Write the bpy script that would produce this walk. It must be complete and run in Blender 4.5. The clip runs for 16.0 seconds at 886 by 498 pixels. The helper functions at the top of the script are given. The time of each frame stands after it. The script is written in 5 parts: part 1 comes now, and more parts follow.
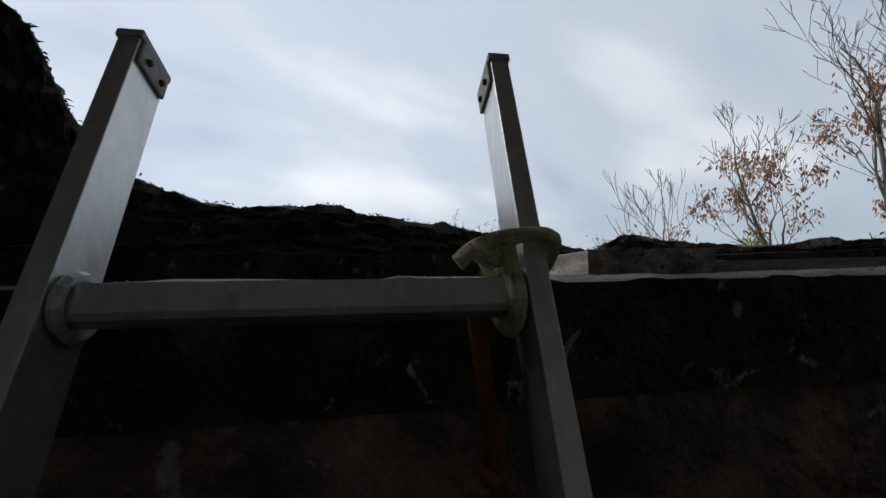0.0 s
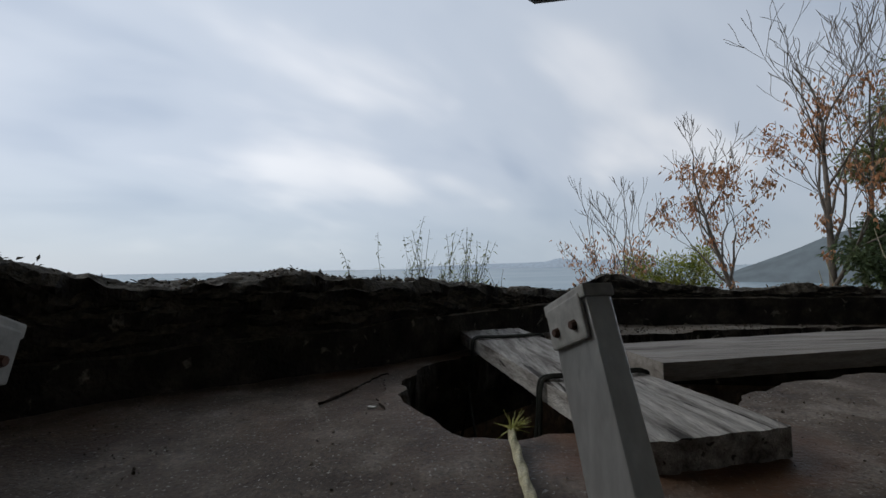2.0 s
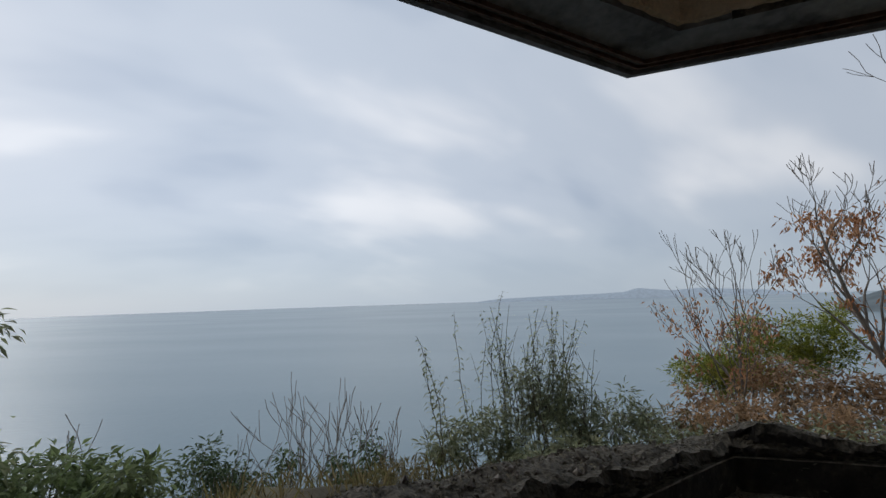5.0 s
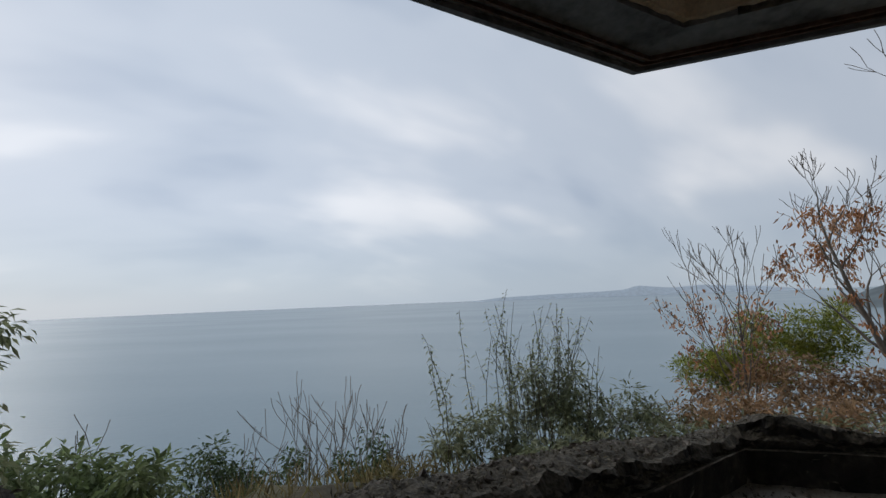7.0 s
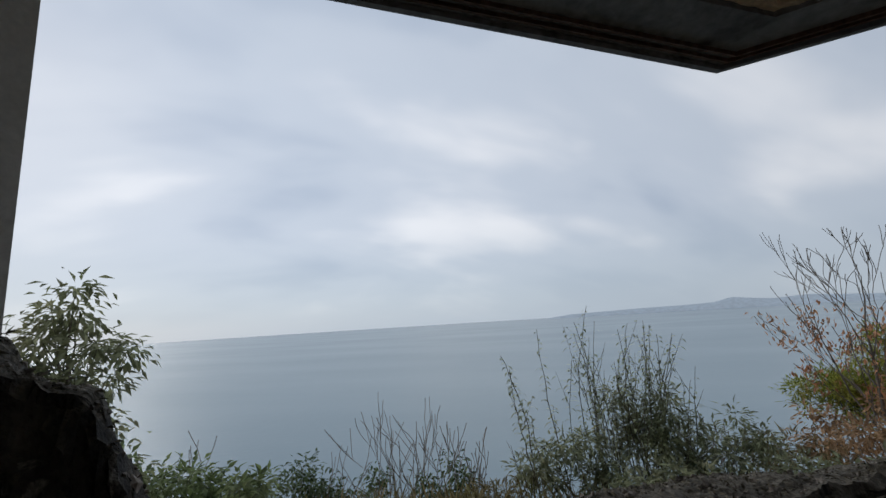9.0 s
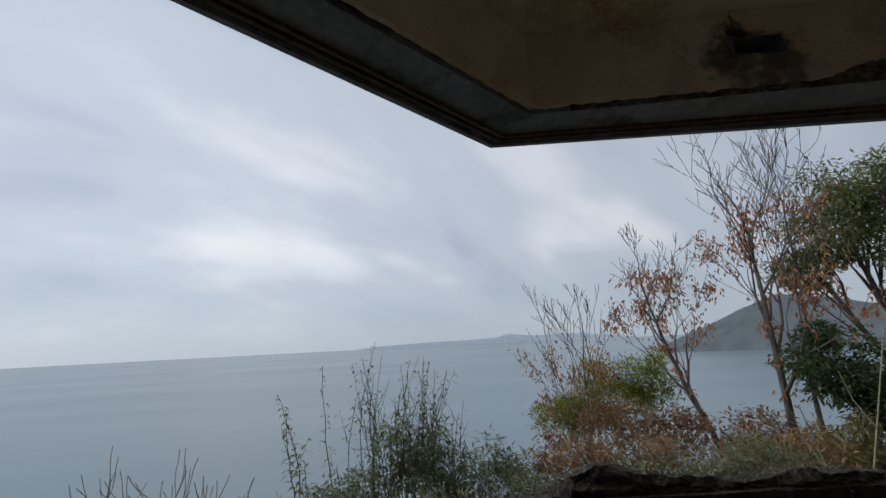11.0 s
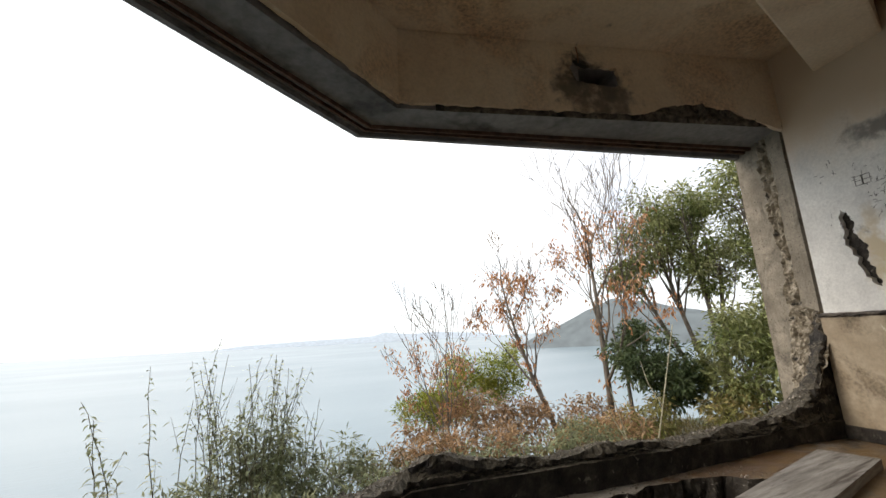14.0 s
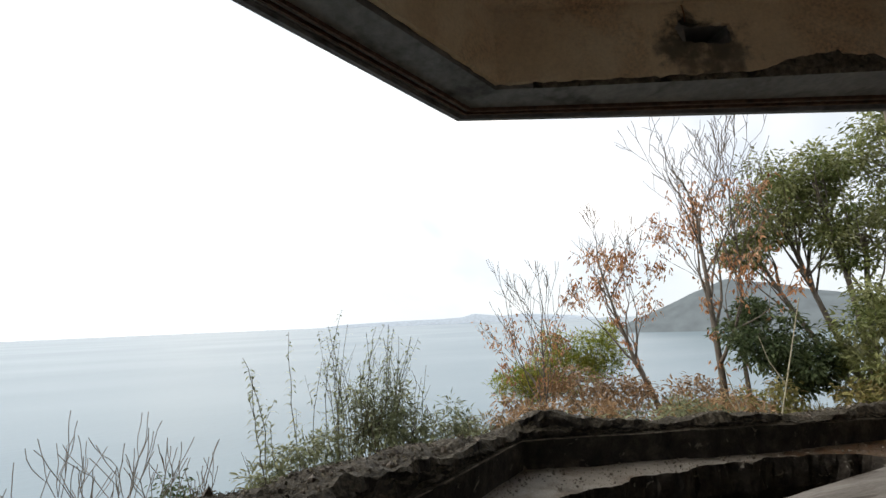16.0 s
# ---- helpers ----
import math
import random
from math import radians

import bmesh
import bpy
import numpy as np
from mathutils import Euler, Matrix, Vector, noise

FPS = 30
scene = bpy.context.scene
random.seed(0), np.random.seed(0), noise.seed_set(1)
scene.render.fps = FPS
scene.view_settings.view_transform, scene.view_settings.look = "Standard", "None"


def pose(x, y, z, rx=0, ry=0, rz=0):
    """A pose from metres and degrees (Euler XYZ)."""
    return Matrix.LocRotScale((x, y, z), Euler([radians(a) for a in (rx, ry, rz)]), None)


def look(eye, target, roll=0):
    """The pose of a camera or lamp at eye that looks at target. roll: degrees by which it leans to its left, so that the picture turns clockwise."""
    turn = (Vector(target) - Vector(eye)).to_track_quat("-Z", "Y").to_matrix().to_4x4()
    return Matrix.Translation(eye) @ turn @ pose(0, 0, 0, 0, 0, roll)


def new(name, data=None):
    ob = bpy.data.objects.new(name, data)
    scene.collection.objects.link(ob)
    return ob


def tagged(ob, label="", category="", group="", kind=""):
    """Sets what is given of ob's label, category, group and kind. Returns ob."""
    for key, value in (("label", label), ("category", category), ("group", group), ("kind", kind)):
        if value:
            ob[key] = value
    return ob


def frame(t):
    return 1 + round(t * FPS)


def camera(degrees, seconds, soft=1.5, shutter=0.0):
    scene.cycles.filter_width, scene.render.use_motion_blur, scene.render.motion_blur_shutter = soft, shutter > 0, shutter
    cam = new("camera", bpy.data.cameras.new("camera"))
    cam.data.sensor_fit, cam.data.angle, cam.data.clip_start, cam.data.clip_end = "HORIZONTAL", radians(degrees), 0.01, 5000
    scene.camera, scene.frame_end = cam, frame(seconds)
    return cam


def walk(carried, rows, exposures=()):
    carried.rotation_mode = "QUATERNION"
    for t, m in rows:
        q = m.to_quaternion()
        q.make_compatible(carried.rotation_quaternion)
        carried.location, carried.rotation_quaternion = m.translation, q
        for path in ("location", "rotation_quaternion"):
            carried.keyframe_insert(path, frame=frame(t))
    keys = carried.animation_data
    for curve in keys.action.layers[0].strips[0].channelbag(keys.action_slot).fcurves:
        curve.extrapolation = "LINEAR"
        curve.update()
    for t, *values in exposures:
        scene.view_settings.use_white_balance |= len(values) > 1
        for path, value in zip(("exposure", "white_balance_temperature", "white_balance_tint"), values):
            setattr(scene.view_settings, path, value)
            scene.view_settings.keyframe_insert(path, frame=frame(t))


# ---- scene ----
cam = camera(93.7, 16.0)
PATH = [
    (0, (0.022, -0.010, 0.000), (-0.045, 1.983, 0.150), -1.4),
    (0.5, (-0.019, 0.051, 0.0245), (-0.135, 2.047, 0.088), -1.1),
    (0.6, (-0.023, 0.075, 0.066), (-0.110, 2.073, 0.083), -0.3),
    (1, (-0.054, 0.122, 0.139), (0.109, 2.112, 0.037), 0.2),
    (1.5, (-0.032, 0.158, 0.239), (0.260, 2.136, 0.248), -0.1),
    (2, (-0.055, 0.159, 0.274), (0.078, 2.153, 0.351), -0.9),
    (2.5, (-0.078, 0.225, 0.305), (-0.149, 2.219, 0.439), 0.9),
    (3, (-0.065, 0.310, 0.465), (-0.364, 2.281, 0.615), 1.2),
    (3.5, (-0.125, 0.379, 0.644), (-0.378, 2.351, 0.865), 0.4),
    (4, (-0.140, 0.380, 0.714), (-0.371, 2.349, 0.979), -1),
    (4.5, (-0.131, 0.392, 0.734), (-0.328, 2.367, 0.980), -1.6),
    (7, (-0.180, 0.375, 0.724), (-0.369, 2.352, 0.962), -2.3),
    (7.5, (-0.149, 0.373, 0.715), (-0.442, 2.333, 0.979), -2.9),
    (8, (-0.183, 0.367, 0.738), (-0.620, 2.299, 1.015), -3.4),
    (8.2, (-0.228, 0.357, 0.721), (-0.748, 2.266, 1.014), -3.8),
    (10.5, (-0.160, 0.372, 0.793), (-0.248, 2.327, 1.210), -2),
    (11, (-0.071, 0.394, 0.766), (0.308, 2.309, 1.203), -2.8),
    (11.5, (0.028, 0.413, 0.763), (0.772, 2.218, 1.198), -2.7),
    (12, (0.175, 0.413, 0.726), (1.226, 2.054, 1.175), -2.8),
    (12.5, (0.258, 0.387, 0.722), (1.450, 1.928, 1.172), -3.0),
    (13, (0.226, 0.397, 0.733), (1.403, 1.953, 1.173), -3.3),
    (13.5, (0.139, 0.420, 0.726), (1.210, 2.054, 1.155), -3.1),
    (14, (0.069, 0.398, 0.738), (0.982, 2.132, 1.140), -3.0),
    (14.5, (-0.013, 0.404, 0.718), (0.833, 2.177, 1.092), -3.1),
    (15, (-0.009, 0.323, 0.643), (0.800, 2.112, 1.022), -2.6),
    (15.5, (-0.040, 0.291, 0.644), (0.687, 2.120, 0.999), -2.1),
    (16, (-0.076, 0.288, 0.665), (0.450, 2.188, 1.001), -2.2),
]
EXPOSURES = [(0.0, 0.15, 6400, 10), (1.5, 0.06, 6400, 10), (3.0, 0.0, 6400, 10), (10.9, -0.03, 6400, 10), (11.5, 0.05, 6500, 10), (12.0, 0.72, 6900, 11), (12.5, 1.2, 7400, 12), (13.5, 1.38, 7400, 12), (14.5, 1.4, 7400, 12), (15.2, 1.36, 7300, 11), (16.0, 1.1, 7200, 11)]
walk(cam, [(t, look(eye, target, roll)) for t, eye, target, roll in PATH], EXPOSURES)

from mathutils import geometry

# ---- world and sun ----
world = bpy.data.worlds.new("overcast_sky")
scene.world = world
world.use_nodes = True
wn = world.node_tree
wn.nodes.clear()


def wnode(kind, **values):
    n = wn.nodes.new(kind)
    for k, v in values.items():
        n.inputs[k].default_value = v
    return n


w_out = wnode("ShaderNodeOutputWorld")
w_bg = wnode("ShaderNodeBackground")
w_bg.inputs["Strength"].default_value = 1.0
w_sky = wn.nodes.new("ShaderNodeTexSky")
w_sky.sky_type = "NISHITA"
w_sky.sun_disc = False
w_sky.sun_elevation = radians(28)
w_sky.sun_rotation = radians(-64)
w_dim = wn.nodes.new("ShaderNodeVectorMath")
w_dim.operation = "SCALE"
w_dim.inputs["Scale"].default_value = 0.06
wn.links.new(w_sky.outputs["Color"], w_dim.inputs[0])
w_co = wn.nodes.new("ShaderNodeTexCoord")
w_sep = wn.nodes.new("ShaderNodeSeparateXYZ")
wn.links.new(w_co.outputs["Generated"], w_sep.inputs[0])


def wmath(op, a, b=None, c=None):
    n = wn.nodes.new("ShaderNodeMath")
    n.operation = op
    for i, v in enumerate((a, b, c)):
        if v is None:
            continue
        if isinstance(v, (int, float)):
            n.inputs[i].default_value = v
        else:
            wn.links.new(v, n.inputs[i])
    return n.outputs[0]


# clouds lie on a flat sheet overhead, so they draw out towards the horizon
w_h = wmath("ADD", wmath("MAXIMUM", w_sep.outputs["Z"], 0.0), 0.5)
w_vec = wn.nodes.new("ShaderNodeCombineXYZ")
wn.links.new(wmath("DIVIDE", w_sep.outputs["X"], w_h), w_vec.inputs[0])
wn.links.new(wmath("DIVIDE", w_sep.outputs["Y"], w_h), w_vec.inputs[1])
w_turn = wn.nodes.new("ShaderNodeMapping")
w_turn.inputs["Rotation"].default_value = (0, 0, radians(-32))
wn.links.new(w_vec.outputs[0], w_turn.inputs[0])
w_map = wn.nodes.new("ShaderNodeMapping")
w_map.inputs["Scale"].default_value = (0.95, 1.75, 1.0)
w_map.inputs["Location"].default_value = (0.7, 0.25, 0.0)
wn.links.new(w_turn.outputs[0], w_map.inputs[0])
w_n1 = wnode("ShaderNodeTexNoise", Scale=1.25, Detail=3.5, Roughness=0.46, Distortion=0.2)
wn.links.new(w_map.outputs[0], w_n1.inputs["Vector"])
w_n2 = wnode("ShaderNodeTexNoise", Scale=3.2, Detail=3.0, Roughness=0.5, Distortion=0.3)
wn.links.new(w_map.outputs[0], w_n2.inputs["Vector"])
w_mixn = wmath("ADD", wmath("MULTIPLY", w_n1.outputs["Fac"], 0.84), wmath("MULTIPLY", w_n2.outputs["Fac"], 0.16))
w_ramp = wn.nodes.new("ShaderNodeValToRGB")
w_ramp.color_ramp.interpolation = "EASE"
els = w_ramp.color_ramp.elements
els[0].position, els[0].color = 0.34, (0.42, 0.49, 0.60, 1)
els[1].position, els[1].color = 0.68, (0.82, 0.84, 0.88, 1)
e = els.new(0.50)
e.color = (0.55, 0.61, 0.70, 1)
wn.links.new(w_mixn, w_ramp.inputs[0])
# thinner, paler cloud low over the water
w_low = wn.nodes.new("ShaderNodeMapRange")
w_low.inputs["From Min"].default_value = 0.0
w_low.inputs["From Max"].default_value = 0.22
w_low.inputs["To Min"].default_value = 0.85
w_low.inputs["To Max"].default_value = 0.0
wn.links.new(w_sep.outputs["Z"], w_low.inputs[0])
w_mist = wn.nodes.new("ShaderNodeMixRGB")
w_mist.inputs["Color2"].default_value = (0.47, 0.545, 0.62, 1)
wn.links.new(w_low.outputs[0], w_mist.inputs["Fac"])
wn.links.new(w_ramp.outputs[0], w_mist.inputs["Color1"])
w_cover = wn.nodes.new("ShaderNodeMixRGB")
w_cover.inputs["Fac"].default_value = 0.9
wn.links.new(w_dim.outputs[0], w_cover.inputs["Color1"])
wn.links.new(w_mist.outputs[0], w_cover.inputs["Color2"])
w_to_sun = wn.nodes.new("ShaderNodeVectorMath")
w_to_sun.operation = "DOT_PRODUCT"
w_to_sun.inputs[1].default_value = (-math.sin(radians(64)), math.cos(radians(64)), 0.3)
wn.links.new(w_co.outputs["Generated"], w_to_sun.inputs[0])
w_side = wn.nodes.new("ShaderNodeMapRange")
w_side.inputs["From Min"].default_value, w_side.inputs["From Max"].default_value = -0.3, 1.0
w_side.inputs["To Min"].default_value, w_side.inputs["To Max"].default_value = 0.88, 1.14
wn.links.new(w_to_sun.outputs["Value"], w_side.inputs[0])
w_lit = wn.nodes.new("ShaderNodeVectorMath")
w_lit.operation = "SCALE"
wn.links.new(w_cover.outputs[0], w_lit.inputs[0])
wn.links.new(w_side.outputs[0], w_lit.inputs["Scale"])
wn.links.new(w_lit.outputs[0], w_bg.inputs["Color"])
wn.links.new(w_bg.outputs[0], w_out.inputs[0])

sun = new("sun", bpy.data.lights.new("sun", "SUN"))
sun.data.energy, sun.data.angle, sun.data.color = 0.9, radians(35), (1.0, 0.96, 0.9)
SUN_FROM = Vector((-math.sin(radians(64)) * math.cos(radians(28)), math.cos(radians(64)) * math.cos(radians(28)), math.sin(radians(28))))
sun.matrix_world = look((0, 0, 30), Vector((0, 0, 30)) - SUN_FROM)


# ---- materials ----
def material(name, colors, scale=6.0, rough=0.8, bump=0.3, fine=60.0, stain=None, stain_scale=1.5, stain_at=(0.52, 0.66), metal=0.0,
             stretch=(1, 1, 1), vary=0.0, top=None, spec=0.35, fine_mix=0.5, bump_dist=0.01, translucent=0.0, voronoi=0.0, band=None, spots=(), island=False, stain_rough=None, speck=None):
    """Two scales of noise over the colours given, an optional stain with its own shape, an optional growth on upward faces."""
    m = bpy.data.materials.new(name)
    m.use_nodes = True
    nt = m.node_tree
    bs = nt.nodes["Principled BSDF"]
    bs.inputs["Roughness"].default_value = rough
    bs.inputs["Metallic"].default_value = metal
    bs.inputs["Specular IOR Level"].default_value = spec
    co = nt.nodes.new("ShaderNodeTexCoord")
    mp = nt.nodes.new("ShaderNodeMapping")
    mp.inputs["Scale"].default_value = stretch
    nt.links.new(co.outputs["Object"], mp.inputs[0])

    def noise_tex(sc, detail=5.0, distortion=0.2):
        n = nt.nodes.new("ShaderNodeTexNoise")
        n.inputs["Scale"].default_value = sc
        n.inputs["Detail"].default_value = detail
        n.inputs["Roughness"].default_value = 0.6
        n.inputs["Distortion"].default_value = distortion
        nt.links.new(mp.outputs[0], n.inputs["Vector"])
        return n.outputs["Fac"]

    def ramp(fac, stops):
        r = nt.nodes.new("ShaderNodeValToRGB")
        el = r.color_ramp.elements
        el[0].position, el[1].position = stops[0][0], stops[-1][0]
        el[0].color, el[1].color = (*stops[0][1], 1), (*stops[-1][1], 1)
        for p, c in stops[1:-1]:
            el.new(p).color = (*c, 1)
        nt.links.new(fac, r.inputs[0])
        return r.outputs[0]

    def mix(fac, a, b, blend="MIX"):
        x = nt.nodes.new("ShaderNodeMixRGB")
        x.blend_type = blend
        for socket, v in zip(x.inputs, (fac, a, b)):
            if isinstance(v, (int, float)):
                socket.default_value = v
            elif isinstance(v, tuple):
                socket.default_value = (*v, 1)
            else:
                nt.links.new(v, socket)
        return x.outputs[0]

    coarse, small = noise_tex(scale), noise_tex(fine, 3.0)
    n = len(colors)
    col = ramp(coarse, [(0.32 + 0.36 * i / max(1, n - 1), c) for i, c in enumerate(colors)])
    grain = ramp(small, [(0.3, (0.55, 0.55, 0.55)), (0.7, (1.35, 1.35, 1.35))])
    col = mix(fine_mix, col, mix(1.0, col, grain, "MULTIPLY"))
    if stain:
        s_n = noise_tex(stain_scale, 6.0, 0.6)
        s_mask = ramp(s_n, [(stain_at[0], (0, 0, 0)), (stain_at[1], (1, 1, 1))])
        col = mix(s_mask, col, mix(1.0, stain, grain, "MULTIPLY"))
    if speck:
        col = mix(ramp(noise_tex(fine * 1.1, 2.0), [(0.63, (0, 0, 0)), (0.70, (1, 1, 1))]), col, speck)
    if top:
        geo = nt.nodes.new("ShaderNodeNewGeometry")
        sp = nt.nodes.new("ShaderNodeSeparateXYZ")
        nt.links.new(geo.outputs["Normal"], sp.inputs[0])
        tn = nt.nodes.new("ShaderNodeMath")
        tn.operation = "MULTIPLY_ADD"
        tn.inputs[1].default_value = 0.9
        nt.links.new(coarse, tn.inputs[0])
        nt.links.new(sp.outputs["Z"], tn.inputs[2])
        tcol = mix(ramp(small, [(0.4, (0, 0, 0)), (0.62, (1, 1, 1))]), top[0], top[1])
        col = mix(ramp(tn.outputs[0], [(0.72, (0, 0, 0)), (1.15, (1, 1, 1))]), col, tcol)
    if band:
        bz = nt.nodes.new("ShaderNodeSeparateXYZ")
        nt.links.new(co.outputs["Object"], bz.inputs[0])
        ba = nt.nodes.new("ShaderNodeMath")
        ba.operation = "MULTIPLY_ADD"
        ba.inputs[1].default_value = 0.6
        nt.links.new(coarse, ba.inputs[0])
        nt.links.new(bz.outputs["Z"], ba.inputs[2])
        bm_ = nt.nodes.new("ShaderNodeMapRange")
        bm_.interpolation_type = "SMOOTHSTEP"
        bm_.inputs["From Min"].default_value, bm_.inputs["From Max"].default_value = band[0] + 0.3, band[1] + 0.3
        nt.links.new(ba.outputs[0], bm_.inputs[0])
        col = mix(bm_.outputs[0], col, band[2])
    for centre, radius, colour, strength in spots:
        ds = nt.nodes.new("ShaderNodeVectorMath")
        ds.operation = "SUBTRACT"
        ds.inputs[1].default_value = centre
        nt.links.new(co.outputs["Object"], ds.inputs[0])
        dv = nt.nodes.new("ShaderNodeVectorMath")
        dv.operation = "DIVIDE"
        dv.inputs[1].default_value = radius
        nt.links.new(ds.outputs[0], dv.inputs[0])
        le = nt.nodes.new("ShaderNodeVectorMath")
        le.operation = "LENGTH"
        nt.links.new(dv.outputs[0], le.inputs[0])
        wob = nt.nodes.new("ShaderNodeMath")
        wob.operation = "MULTIPLY_ADD"
        wob.inputs[1].default_value = 2.2
        nt.links.new(noise_tex(9.0, 4.0), wob.inputs[0])
        nt.links.new(le.outputs["Value"], wob.inputs[2])
        fr = nt.nodes.new("ShaderNodeMapRange")
        fr.interpolation_type = "SMOOTHSTEP"
        fr.inputs["From Min"].default_value, fr.inputs["From Max"].default_value = 1.35, 2.1
        fr.inputs["To Min"].default_value, fr.inputs["To Max"].default_value = strength, 0.0
        nt.links.new(wob.outputs[0], fr.inputs[0])
        col = mix(fr.outputs[0], col, colour)
    if vary:
        inf = nt.nodes.new("ShaderNodeNewGeometry") if island else nt.nodes.new("ShaderNodeObjectInfo")
        src = inf.outputs["Random Per Island"] if island else inf.outputs["Random"]
        col = mix(1.0, col, ramp(src, [(0.0, (1 - vary,) * 3), (1.0, (1 + vary,) * 3)]), "MULTIPLY")
    nt.links.new(col, bs.inputs["Base Color"])
    height = mix(0.5, coarse, small)
    if voronoi:
        v = nt.nodes.new("ShaderNodeTexVoronoi")
        v.inputs["Scale"].default_value = voronoi
        nt.links.new(mp.outputs[0], v.inputs["Vector"])
        height = mix(0.5, height, v.outputs["Distance"])
    b = nt.nodes.new("ShaderNodeBump")
    b.inputs["Strength"].default_value = bump
    b.inputs["Distance"].default_value = bump_dist
    nt.links.new(height, b.inputs["Height"])
    nt.links.new(b.outputs[0], bs.inputs["Normal"])
    rg = nt.nodes.new("ShaderNodeMapRange")
    rg.inputs["To Min"].default_value = max(0.02, rough - 0.12)
    rg.inputs["To Max"].default_value = min(1.0, rough + 0.12)
    nt.links.new(small, rg.inputs[0])
    if stain_rough is not None:
        nt.links.new(mix(s_mask, rg.outputs[0], (stain_rough,) * 3), bs.inputs["Roughness"])
    else:
        nt.links.new(rg.outputs[0], bs.inputs["Roughness"])
    if translucent:
        tr = nt.nodes.new("ShaderNodeBsdfTranslucent")
        nt.links.new(col, tr.inputs["Color"])
        ms = nt.nodes.new("ShaderNodeMixShader")
        ms.inputs[0].default_value = translucent
        nt.links.new(bs.outputs[0], ms.inputs[1])
        nt.links.new(tr.outputs[0], ms.inputs[2])
        nt.links.new(ms.outputs[0], nt.nodes["Material Output"].inputs[0])
    return m


# near-black overall, with browner growth on upward faces
M_PARAPET = material("near_black_broken_concrete", [(0.012, 0.011, 0.010), (0.035, 0.030, 0.026), (0.085, 0.074, 0.062)], 11, 0.85, 0.9, 75, stain=(0.24, 0.22, 0.19),
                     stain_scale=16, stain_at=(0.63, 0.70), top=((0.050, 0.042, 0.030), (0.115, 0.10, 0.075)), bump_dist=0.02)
M_FLOOR = material("worn_dirty_concrete", [(0.062, 0.045, 0.033), (0.14, 0.108, 0.082), (0.30, 0.262, 0.22)], 6.5, 0.66, 0.8, 150, stain=(0.115, 0.060, 0.026), stain_scale=1.3,
                   stain_at=(0.46, 0.60), bump_dist=0.008, fine_mix=1.0, stain_rough=0.28, speck=(0.40, 0.38, 0.34),
                   spots=[((2.95, 1.10, 0.0), (1.3, 0.9, 2.0), (0.23, 0.14, 0.052), 0.72), ((1.35, 2.05, 0.0), (1.5, 0.30, 2.0), (0.36, 0.34, 0.30), 0.6), ((0.35, 0.75, 0.0), (0.3, 0.2, 2.0), (0.16, 0.07, 0.03), 0.7)])
M_PIT = material("dark_rubble_wall", [(0.09, 0.075, 0.062), (0.20, 0.155, 0.12), (0.38, 0.27, 0.185)], 7, 0.85, 1.0, 40, stain=(0.50, 0.46, 0.41), stain_scale=9,
                 stain_at=(0.66, 0.71), bump_dist=0.03)
M_PLASTER = material("stained_brown_plaster", [(0.66, 0.52, 0.39), (0.75, 0.62, 0.48), (0.80, 0.69, 0.56)], 1.6, 0.85, 0.25, 45, stain=(0.62, 0.46, 0.33), stain_scale=1.1,
                     fine_mix=0.22, bump_dist=0.006, spots=[((2.24, 2.23, 2.42), (0.36, 0.5, 0.27), (0.11, 0.095, 0.08), 0.85), ((2.20, 2.24, 2.53), (0.16, 0.4, 0.16), (0.04, 0.036, 0.032), 0.95), ((2.42, 2.2, 2.30), (0.22, 0.4, 0.24), (0.17, 0.15, 0.125), 0.7), ((2.30, 2.2, 2.28), (0.30, 0.4, 0.16), (0.15, 0.13, 0.11), 0.6)])
M_UPPER = material("scuffed_white_plaster", [(0.56, 0.55, 0.53), (0.70, 0.69, 0.66), (0.78, 0.77, 0.74)], 3.0, 0.8, 0.3, 60, stain=(0.42, 0.41, 0.40), stain_scale=4.0,
                   stain_at=(0.58, 0.70), fine_mix=0.25, bump_dist=0.006, band=(1.62, 2.15, (0.56, 0.44, 0.32)), spots=[((3.63, 1.22, 1.86), (0.16, 0.24, 0.11), (0.16, 0.15, 0.14), 0.85), ((3.56, 1.00, 1.90), (0.16, 0.18, 0.045), (0.08, 0.07, 0.065), 0.95), ((3.60, 1.12, 1.12), (0.3, 0.36, 0.3), (0.40, 0.39, 0.38), 0.6), ((3.66, 1.40, 1.12), (0.16, 0.10, 0.34), (0.52, 0.43, 0.30), 0.95), ((3.60, 1.05, 1.45), (0.3, 0.40, 0.28), (0.50, 0.50, 0.50), 0.6)])
# assumed white for the left and back walls, to bounce light forward
M_WHITE = material("white_bounce_plaster", [(0.66, 0.64, 0.60), (0.74, 0.72, 0.68), (0.80, 0.78, 0.75)], 2.0, 0.85, 0.25, 50, stain=(0.58, 0.54, 0.48), stain_scale=1.4, fine_mix=0.2, bump_dist=0.006)
M_LITTER = material("dark_moss_and_litter", [(0.05, 0.043, 0.03), (0.11, 0.095, 0.065), (0.16, 0.15, 0.10)], 9, 0.95, 0.3, 60, vary=0.5, island=True)
M_DADO = material("stained_dado_concrete", [(0.25, 0.19, 0.125), (0.34, 0.27, 0.19), (0.44, 0.365, 0.27)], 2.2, 0.7, 0.3, 50, stain=(0.22, 0.17, 0.115), stain_scale=2.2, fine_mix=0.25,
                  bump_dist=0.006)
